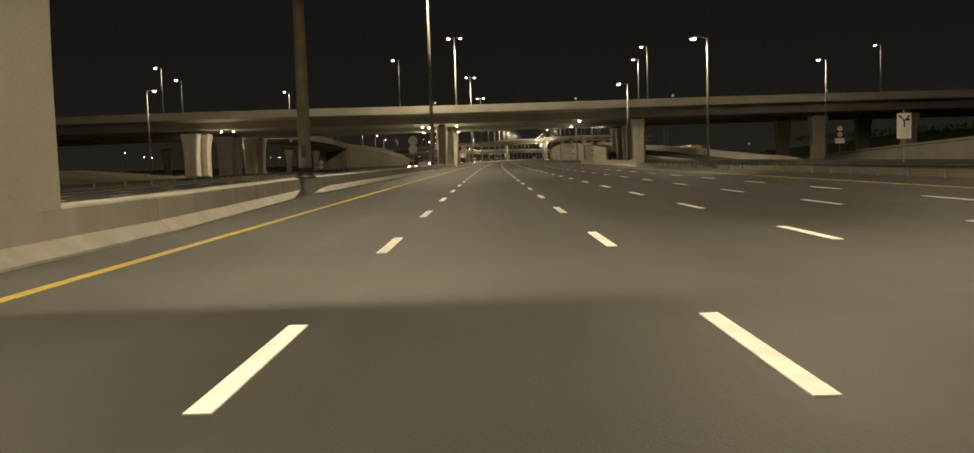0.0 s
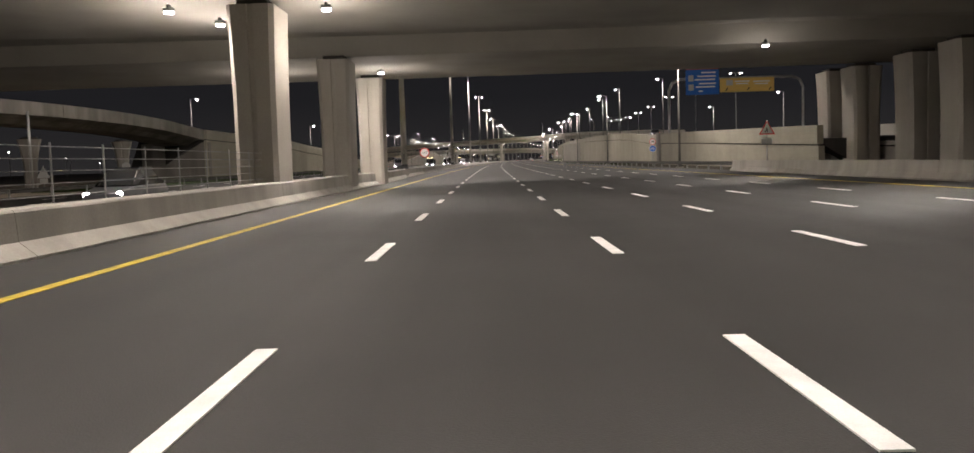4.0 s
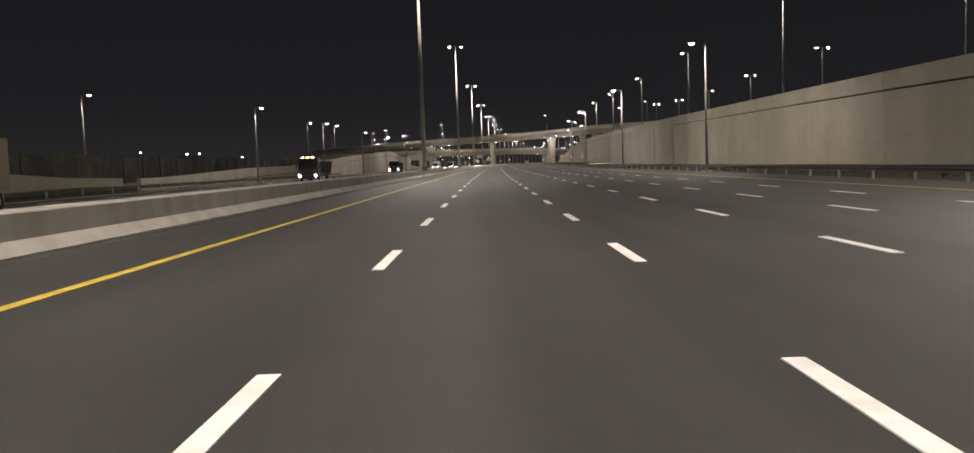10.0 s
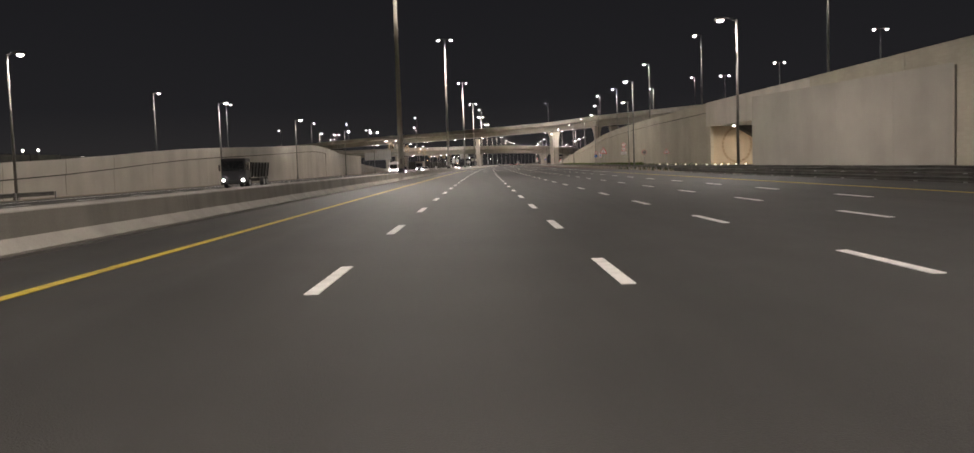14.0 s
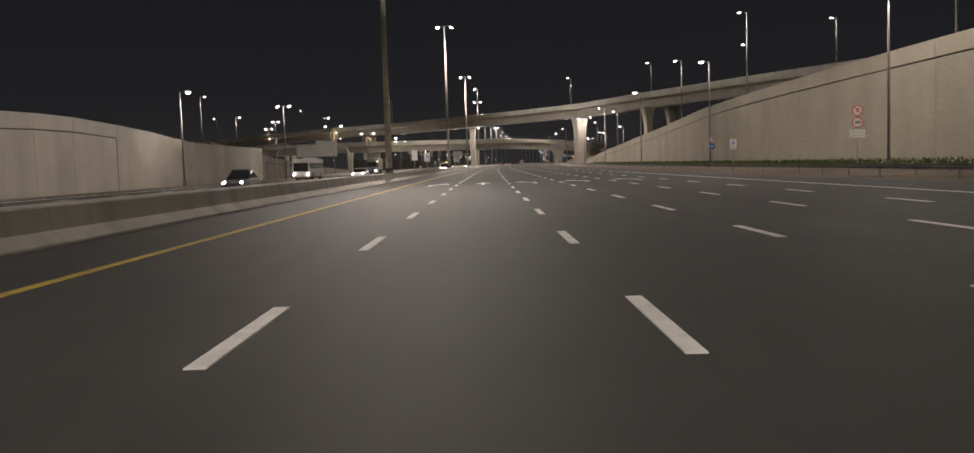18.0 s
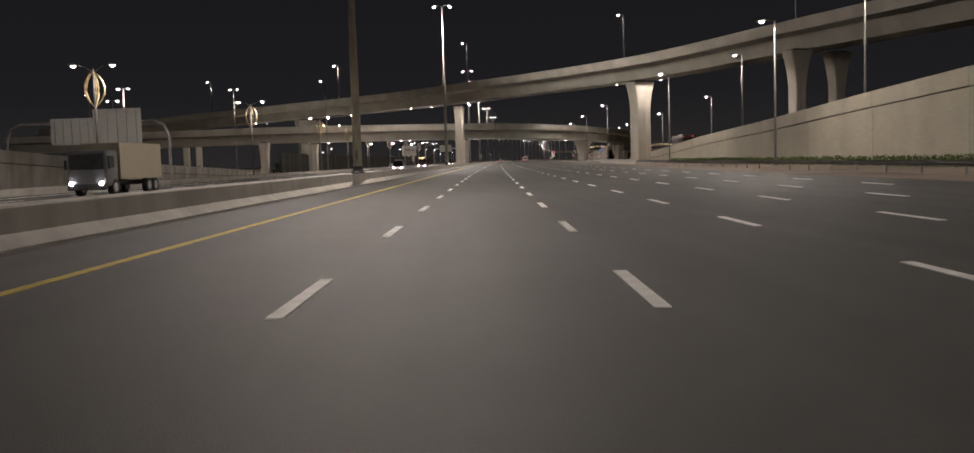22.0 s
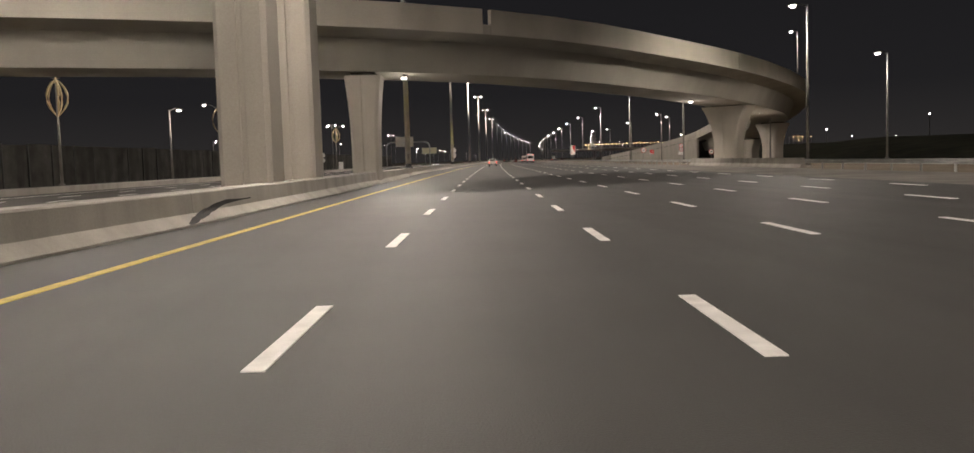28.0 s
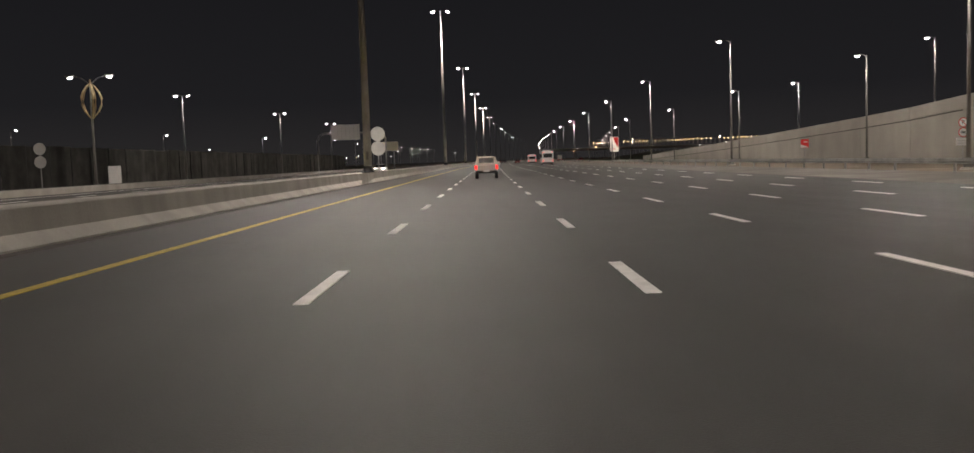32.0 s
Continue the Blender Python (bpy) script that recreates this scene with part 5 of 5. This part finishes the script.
def lights(t, y0, y1, x, z, size=(0.34, 0.16), rear=True, lit_front=False):
    for sx in (-1, 1):
        if rear:
            part("tail_light", box((sx * x, y0, z), (size[0] * 0.55, 0.06, size[1] * 1.9), bevel=0.015), TAIL, t, "glowing red tail light")
        part("headlight", rod((sx * x, y1 - 0.04, z - 0.1), (sx * x, y1 + 0.04, z - 0.1), size[1] * 0.68, size[1] * 0.62, 14), HEAD if lit_front else SIGN_WHITE, t, "lit round headlight" if lit_front else "")


def pickup(m, paint, label, lit_front=False):
    t = thing("pickup_truck", m, label, "pickup truck")
    part("body", loft_body([(-2.6, 0.86, 0.86, 0.55, 1.08), (-2.5, 0.9, 0.88, 0.5, 1.1), (-0.9, 0.9, 0.88, 0.45, 1.1), (0.9, 0.9, 0.88, 0.42, 1.1), (2.2, 0.88, 0.84, 0.42, 1.05), (2.6, 0.8, 0.76, 0.5, 0.95)]), paint, t)
    part("cab", loft_body([(-0.95, 0.84, 0.7, 1.05, 1.7), (-0.75, 0.85, 0.72, 1.05, 1.76), (0.6, 0.85, 0.72, 1.05, 1.76), (1.35, 0.84, 0.6, 1.05, 1.2)]), paint, t)
    part("rear_window", box((0, -0.95, 1.44), (1.2, 0.12, 0.4), Euler((radians(-8), 0, 0)).to_matrix().to_4x4(), bevel=0.02), GLASS_DARK, t)
    part("windscreen", box((0, 1.0, 1.45), (1.2, 0.05, 0.62), Euler((radians(50), 0, 0)).to_matrix().to_4x4()), GLASS_DARK, t)
    for sx in (-1, 1):
        part("side_window", box((sx * 0.79, -0.1, 1.42), (0.04, 1.2, 0.36), Euler((0, radians(sx * -12), 0)).to_matrix().to_4x4()), GLASS_DARK, t)
        part("mirror", box((sx * 1.0, 0.85, 1.2), (0.2, 0.12, 0.2), bevel=0.03), paint, t)
        for y in (-1.65, 1.65):
            wheel(t, sx * 0.78, y, 0.38, 0.24)
    part("bumper", box((0, -2.68, 0.55), (1.7, 0.16, 0.2), bevel=0.03), DARK_METAL, t)
    part("tailgate", box((0, -2.61, 0.88), (1.46, 0.05, 0.4), bevel=0.015), paint, t)
    part("number_plate", box((0, -2.77, 0.62), (0.48, 0.02, 0.12)), SIGN_WHITE, t)
    lights(t, -2.6, 2.6, 0.8, 0.92, lit_front=lit_front)
    return t


def saloon(m, paint, label, lit_front=False, tall=0.0):
    t = thing("car", m, label, "car")
    part("body", loft_body([(-2.3, 0.75, 0.72, 0.45, 0.9), (-2.1, 0.86, 0.8, 0.3, 0.98), (-0.8, 0.9, 0.86, 0.25, 0.98), (1.0, 0.9, 0.86, 0.25, 0.95), (2.0, 0.85, 0.78, 0.28, 0.82), (2.3, 0.74, 0.68, 0.4, 0.7)]), paint, t)
    part("cabin", loft_body([(-1.8 - tall * 0.5, 0.78, 0.6, 0.92, 1.02 + tall), (-1.1, 0.8, 0.62, 0.92, 1.4 + tall), (0.2, 0.8, 0.62, 0.92, 1.42 + tall), (1.1, 0.78, 0.6, 0.9, 0.98)]), GLASS_DARK, t, "dark windows round the cabin")
    part("roof", loft_body([(-1.15, 0.62, 0.6, 1.36 + tall, 1.44 + tall), (0.25, 0.62, 0.6, 1.37 + tall, 1.46 + tall)]), paint, t)
    for sx in (-1, 1):
        for y in (-1.4, 1.4):
            wheel(t, sx * 0.78, y, 0.32, 0.22)
    part("number_plate", box((0, -2.31, 0.6), (0.48, 0.03, 0.11)), SIGN_WHITE, t)
    lights(t, -2.24, 2.24, 0.62, 0.78, lit_front=lit_front)
    return t


def coach(m, paint, label, length=11.0, height=3.2, lit_front=False):
    t = thing("bus", m, label, "bus")
    h = length / 2
    part("body", box((0, 0, height / 2 + 0.2), (2.5, length, height - 0.4), bevel=0.14), paint, t)
    part("rear_window", box((0, -h - 0.01, height * 0.68), (2.0, 0.06, height * 0.3), bevel=0.02), GLASS_DARK, t)
    part("windscreen", box((0, h + 0.01, height * 0.6), (2.2, 0.06, height * 0.42), bevel=0.02), GLASS_DARK, t)
    for sx in (-1, 1):
        n = int(length / 1.6)
        for k in range(n):
            part("side_window", box((sx * 1.25, -h + 0.9 + k * (length - 1.8) / (n - 1), height * 0.66), (0.05, (length - 1.8) / n * 0.88, height * 0.27)), GLASS_DARK, t)
        for y in (-h + 2.3, h - 2.4):
            wheel(t, sx * 1.12, y, 0.5, 0.3)
        part("mirror", box((sx * 1.4, h + 0.1, height * 0.7), (0.16, 0.12, 0.45), bevel=0.03), DARK_METAL, t)
    part("bumper", box((0, -h - 0.03, 0.5), (2.4, 0.14, 0.35), bevel=0.03), DARK_METAL, t)
    part("number_plate", box((0, -h - 0.11, 0.75), (0.5, 0.02, 0.13)), SIGN_WHITE, t)
    lights(t, -h - 0.02, h + 0.02, 1.05, 0.95, lit_front=lit_front)
    for sx in (-1, 1):
        part("roof_marker", box((sx * 0.95, -h - 0.02, height - 0.22), (0.22, 0.06, 0.1), bevel=0.015), TAIL, t, "small red roof marker")
    part("roof_unit", box((0, -h * 0.3, height + 0.1), (1.7, length * 0.35, 0.24), bevel=0.06), paint, t)
    part("skirt", box((0, 0, 0.42), (2.44, length * 0.94, 0.3), bevel=0.04), DARK_METAL, t)
    return t


def lorry(m, cab_paint, load_paint, label, lit_front=True, tipper=True, beacons=False):
    t = thing("lorry", m, label, "lorry")
    part("cab", box((0, 3.6, 1.75), (2.4, 1.9, 2.3), bevel=0.15), cab_paint, t)
    part("windscreen", box((0, 4.56, 2.15), (2.1, 0.06, 0.95), bevel=0.02), GLASS_DARK, t)
    for sx in (-1, 1):
        part("side_window", box((sx * 1.2, 3.8, 2.15), (0.05, 0.9, 0.75)), GLASS_DARK, t)
        part("mirror", box((sx * 1.38, 4.4, 2.0), (0.14, 0.14, 0.6), bevel=0.03), DARK_METAL, t)
        for y in (-3.6, -2.4, 3.2):
            wheel(t, sx * 1.05, y, 0.52, 0.34)
    part("chassis", box((0, -0.4, 0.75), (0.95, 8.6, 0.3)), DARK_METAL, t)
    if tipper:
        part("tipper_body", skin([[Vector((-1.05, y, 1.0)), Vector((1.05, y, 1.0)), Vector((1.25, y, 2.5)), Vector((-1.25, y, 2.5))] for y in (-4.7, 2.4)]), load_paint, t)
        for k in range(6):
            for sx in (-1, 1):
                part("rib", box((sx * 1.2, -4.3 + k * 1.25, 1.75), (0.12, 0.12, 1.45), Euler((0, radians(sx * 7.6), 0)).to_matrix().to_4x4()), load_paint, t)
    else:
        part("box_body", box((0, -1.15, 2.2), (2.5, 7.2, 2.4), bevel=0.04), load_paint, t)
    part("bumper", box((0, 4.6, 0.6), (2.4, 0.2, 0.4), bevel=0.04), DARK_METAL, t)
    lights(t, -4.75, 4.72, 0.95, 0.9, rear=not lit_front, lit_front=lit_front)
    for k in (-1, 0, 1) if beacons else ():
        part("roof_lamp", box((k * 0.6, 4.2, 2.95), (0.3, 0.15, 0.1), bevel=0.02), LENS_AMBER, t, "amber roof lamp")
    return t


BEIGE_CAR = plain("beige_paint", (0.6, 0.56, 0.52), 0.35, 0.0, 0.4)
pickup(stand(1116.5, 0.05), BEIGE_CAR, "pale beige double-cab pickup truck with glowing tail lights")
coach(stand(1247, 12.7, 0), WHITE_CAR, "white coach with a dark rear window and lit tail lights", 10, 3.1)
coach(stand(1322, 12.0, 0), WHITE_CAR, "white minibus seen from behind", 8, 2.7)
saloon(stand(1390, 3.2), GREY_CAR, "dark saloon car with glowing tail lights")
saloon(stand(1352, 8.0), RED_CAR, "dark red car with glowing tail lights")
saloon(stand(1440, 7.0), WHITE_CAR, "white car with glowing tail lights", tall=0.25)
saloon(stand(1480, 3.4), GREY_CAR, "grey car with glowing tail lights")
lorry(stand(1600, 36, -0.05), WHITE_CAR, WHITE_CAR, "white box lorry on the side road", False, False)
saloon(stand(1390, 33, -0.03), RED_CAR, "red car on the verge with glowing tail lights")
saloon(stand(326, 35.2, 5.35), GREY_CAR, "dark car on the ramp with glowing tail lights", tall=0.3)
coach(stand(900.5, 39.9, 2.2), BLACK_CAR, "dark coach on the ramp with red lights along its roof", 11, 3.2)
for s, u, paint, words in ((1330, -3.6, GREY_CAR, "dark grey car with glowing tail lights in the fast lane"), (1425, 10.8, WHITE_CAR, "white car with glowing tail lights in the slow lanes"), (1520, 0.2, RED_CAR, "dark red car with glowing tail lights far ahead"), (1575, 7.3, GREY_CAR, "grey car with glowing tail lights far ahead"), (1640, 11.0, WHITE_CAR, "white car with glowing tail lights far ahead")):
    saloon(stand(s, u), paint, words, tall=0.15)
RAMP_Z = {497: 7.95, 600: 8.95, 776: 6.35}
for s, z in RAMP_Z.items():
    saloon(stand(s, 40.5, z), GREY_CAR, "dark car on the ramp with glowing tail lights", tall=0.3)
OPP = -0.05
pickup(stand(304, -21.5, OPP, 180), WHITE_CAR, "white oncoming pickup truck with lit headlights", True)
lorry(stand(357, -23.5, OPP, 180), GREY_CAR, TRUCK_PAINT, "dark oncoming box lorry with lit headlights", True, False)
lorry(stand(432, -22, OPP, 180), BLACK_CAR, BLACK_CAR, "dark oncoming tipper lorry with amber roof lamps", beacons=True)
lorry(stand(540, -24, OPP, 180), BLACK_CAR, BLACK_CAR, "dark oncoming tipper lorry with lit headlights")
saloon(stand(166, -14.3, OPP, 180), GREY_CAR, "dark oncoming car with bright headlights", True, 0.2)
saloon(stand(645, -18, OPP, 180), GREY_CAR, "dark oncoming car with lit headlights", True, 0.2)
saloon(stand(702, -17.5, OPP, 180), WHITE_CAR, "white oncoming car with lit headlights", True)
coach(stand(716, -27.5, OPP, 180), WHITE_CAR, "white oncoming bus with lit headlights", 11, 3.1, True)
lorry(stand(772, -25, OPP, 180), GREY_CAR, TRUCK_PAINT, "oncoming box lorry with a grey cab and lit headlights", True, False)
saloon(stand(865, -16, OPP, 180), WHITE_CAR, "tall white oncoming van with lit headlights", True, 0.6)
saloon(stand(935, -18, OPP, 180), GREY_CAR, "dark oncoming car with lit headlights", True)
lorry(stand(1005, -24, OPP, 180), plain("maroon_truck_paint", (0.085, 0.016, 0.012), 0.4, 0.1, 0.3), BLACK_CAR, "maroon oncoming tipper lorry with lit headlights", beacons=True)
saloon(stand(1038, -17, OPP, 180), GREY_CAR, "dark oncoming car with lit headlights", True)
saloon(stand(1200, -19, OPP, 180), WHITE_CAR, "white oncoming car with lit headlights", True)

# ---- plants, fence, distance ----


def clump(bm, c, r, n, leaf, rng):
    for _ in range(n):
        d = Vector((rng.gauss(0, 1), rng.gauss(0, 1), rng.gauss(0, 0.8)))
        d = d.normalized() * r * (0.55 + 0.45 * rng.random())
        q = Euler((rng.random() * 6.3, rng.random() * 6.3, rng.random() * 6.3)).to_matrix()
        p = Vector(c) + d
        vs = [bm.verts.new(p + q @ Vector(v)) for v in ((-leaf, 0, 0), (0, -leaf * 0.5, 0.03), (leaf, 0, 0), (0, leaf * 0.5, 0.03))]
        bm.faces.new(vs)


rng = random.Random(5)


def hedge(s0, s1, u, height, width, label, z=-0.1, gap=0.8, leaf=0.09, count=46, mat=LEAF):
    bm = bmesh.new()
    m = stand(s0, u, z)
    inv = m.inverted()
    s = s0
    while s < s1:
        h = height * (0.8 + 0.4 * noise.noise(Vector((s * 0.15, u, 0))) + 0.15 * rng.random())
        for k in range(max(1, int(h / (width * 0.8)))):
            clump(bm, inv @ at(s + rng.uniform(-0.3, 0.3), u + rng.uniform(-0.2, 0.2), z + min(h, width * 0.5 + k * width * 0.8)), width * 0.6, count, leaf, rng)
        s += gap
    return solo("hedge", bm, mat, m, label, "hedge", kind="stuff")


hedge(280, 600, 22.6, 0.35, 0.6, "sparse dry scrub behind the guardrail", gap=2.6, leaf=0.1, count=16)
hedge(640, 880, 33.6, 0.95, 0.9, "low clipped green hedge along the retaining wall", gap=0.7, leaf=0.12, count=60, mat=HEDGE_GREEN)
hedge(560, 640, 30.5, 0.6, 0.8, "low scrubby plants before the retaining wall", gap=1.6, count=20)
hedge(960, 1400, -61, 5.6, 2.2, "tall dark hedge behind the fence", z=-0.5, gap=2.4, leaf=0.32, count=30)
hedge(560, 960, -78, 4.5, 3.0, "dark trees and bushes beyond the ramp", z=-0.6, gap=4.0, leaf=0.5, count=34)
hedge(700, 1000, -132, 7.0, 4.0, "far dark trees beyond the interchange", z=-0.6, gap=5.0, leaf=0.7, count=34)
hedge(380, 560, -62, 4.0, 2.4, "dark bushes beyond the far carriageway", z=-0.6, gap=3.2, leaf=0.4, count=34)
hedge(200, 300, 62, 1.6, 2.2, "dark bushes beyond the verge", z=-0.6, gap=3.0, leaf=0.35, count=30)

fence_post = mesh_of(box((0, 0, 2.9), (0.22, 0.22, 6.0), bevel=0.03), "post", DARK_METAL)


def screen_fence(s0, count, u, tall, gap):
    fence = thing("screen_fence", stand(s0, u, -0.5), "tall dark netting fence on grey posts", "fence", kind="structure")
    inv = fence.matrix_basis.inverted()
    for k in range(count):
        h = tall + 0.25 * noise.noise(Vector((k * 0.7, 1, 2)))
        ob = new("post", fence_post)
        ob.parent = fence
        ob.matrix_basis = inv @ stand(s0 + gap * k, u, -0.6) @ Matrix.Diagonal((1, 1, (tall + 0.3) / 6, 1))
        part("netting", swept([(s0 + gap * (k + 0.025 + 0.317 * i), u + 0.12 * math.sin(i * 2 + k), -0.5) for i in range(4)], [(-0.02, -0.1), (-0.02, h), (0.02, h), (0.02, -0.1)], fence.matrix_basis), NETTING, fence)


screen_fence(950, 72, -57, 5.6, 6.0)
screen_fence(414, 22, -53, 4.9, 7.0)

berm = bmesh.new()
rows = []
for i in range(60):
    s = 905 + 12 * i
    h = 4.2 * (1 - math.exp(-i / 3)) * (0.85 + 0.3 * noise.noise(Vector((s * 0.02, 3, 0))))
    rows.append([at(s, 62, -0.7), at(s, 75, h * 0.45), at(s, 92, h), at(s, 130, h * 1.05), at(s, 190, -0.7)])
skin(rows, False, berm)
solo("berm", berm, material("dry_grass", (0.04, 0.042, 0.025), 0.95, vary=0.3, scale=0.4, fine=6, bump=0.5, stain=0.3, stain_scale=0.1, spec=0.2), O, "dark grassy bank beside the side road", "bank", kind="structure")

# a far interchange, seen as strings of lamps
far = deck("far_bridge", "far concrete bridge across the motorway", [(2100, 40, 12), (2095, 120, 12), (2080, 300, 11)], 8, CONCRETE_DARK, 1.0, 0.6, 0.8, 2.0)
bulb = bmesh.new()
bmesh.ops.create_icosphere(bulb, subdivisions=1, radius=0.36)
bulb_mesh = mesh_of(bulb, "far_bulb", LENS_AMBER)
stick_mesh = mesh_of(rod((0, 0, -19), (0, 0, 0), 0.2, 0.2, 6), "far_pole", POLE)
white_bulb = bmesh.new()
bmesh.ops.create_icosphere(white_bulb, subdivisions=1, radius=0.34)
white_mesh = mesh_of(white_bulb, "far_bulb", LENS_FAR)


def far_lamp(s, u, z, mesh):
    t = thing("far_street_lamp", stand(s, u, z), "tiny far street lamp", "street lamp", "far street lamps")
    for nm, me in (("pole", stick_mesh), ("bulb", mesh)):
        ob = new(nm, me)
        ob.parent = t


for k in range(60):
    far_lamp(2080 - 2.6 * k, 85 + 4.1 * k, 17.2 + 0.1 * math.sin(k), bulb_mesh)
for k in range(40):
    far_lamp(1500 + rng.uniform(0, 900), rng.choice((-1, 1)) * rng.uniform(60, 330), rng.uniform(9, 16), white_mesh if rng.random() < 0.75 else bulb_mesh)
for k in range(20):
    far_lamp(rng.uniform(400, 1100), -rng.uniform(130, 380), rng.uniform(8, 13), white_mesh)
for k in range(10):
    far_lamp(rng.uniform(1150, 1500), rng.uniform(110, 330), rng.uniform(9, 14), white_mesh)

# ---- black scuff of tyre rubber on the median ----
scuff = bmesh.new()
rows = []
for i in range(21):
    f = i / 20
    s = 933.8 + 6.8 * f
    mid = 0.06 + 0.40 * min(1, f * 1.7) ** 0.9
    w = (0.02 + 0.09 * math.sin(math.pi * min(1, f * 1.1 + 0.08)) * (0.7 + 0.6 * noise.noise(Vector((i * 0.8, 2, 0)))))
    line = []
    for z in (mid - w, mid, mid + w):
        z = max(0.06, min(0.8, z))
        across = -0.3 * (z - 0.05) / 0.25 if z < 0.3 else -0.3 - 0.04 * (z - 0.3) / 0.5
        line.append(at(s, -7.49 + across + 0.012, z + 0.004))
    rows.append(line)
skin(rows, False, scuff)
solo("scuff_mark", scuff, RUBBER, O, "black rubber scuff smeared up the median barrier", "scuff mark", kind="structure")

# ---- rail fence on the back of the median ----
rail_fence = thing("rail_fence", stand(139, -9.4, 0.8), "slim steel rail fence standing on the back of the median barrier", "fence", kind="structure")
fi = rail_fence.matrix_basis.inverted()
fence_u = lambda s: -9.75 + 0.85 * min(1, (s - 120) / 26)
slim_post = mesh_of(box((0, 0, 0.62), (0.035, 0.035, 1.32), bevel=0.006), "post", STEEL)
for k in range(12):
    ob = new("post", slim_post)
    ob.parent = rail_fence
    ob.matrix_basis = fi @ stand(139 + 2.5 * k, fence_u(139 + 2.5 * k), 0.8)
for z in (0.2, 0.45, 0.7, 0.95, 1.2):
    part("rail", swept([(139 + 2.5 * k, fence_u(139 + 2.5 * k), 0.8 + z) for k in range(12)], [(-0.01, -0.01), (-0.01, 0.01), (0.01, 0.01), (0.01, -0.01)], rail_fence.matrix_basis), STEEL, rail_fence)

# ---- grassy bank beyond the slip road ----
rows = []
for i in range(34):
    s = 40 + 10 * i
    h = 7.0 * math.sin(math.pi * i / 33) ** 0.5 * (0.85 + 0.3 * noise.noise(Vector((s * 0.03, 9, 0))))
    rows.append([at(s, 92, -0.72), at(s, 104, h * 0.55), at(s, 122, h), at(s, 155, h * 1.05), at(s, 200, -0.72)])
bank = skin(rows, False)
solo("grassy_bank", bank, GRASS, O, "dark green grassy bank beyond the slip road", "bank", kind="structure", smooth=True)
hedge(60, 340, 112, 2.2, 2.4, "dark bushes along the grassy bank", z=4.6, gap=3.4, leaf=0.35, count=30)
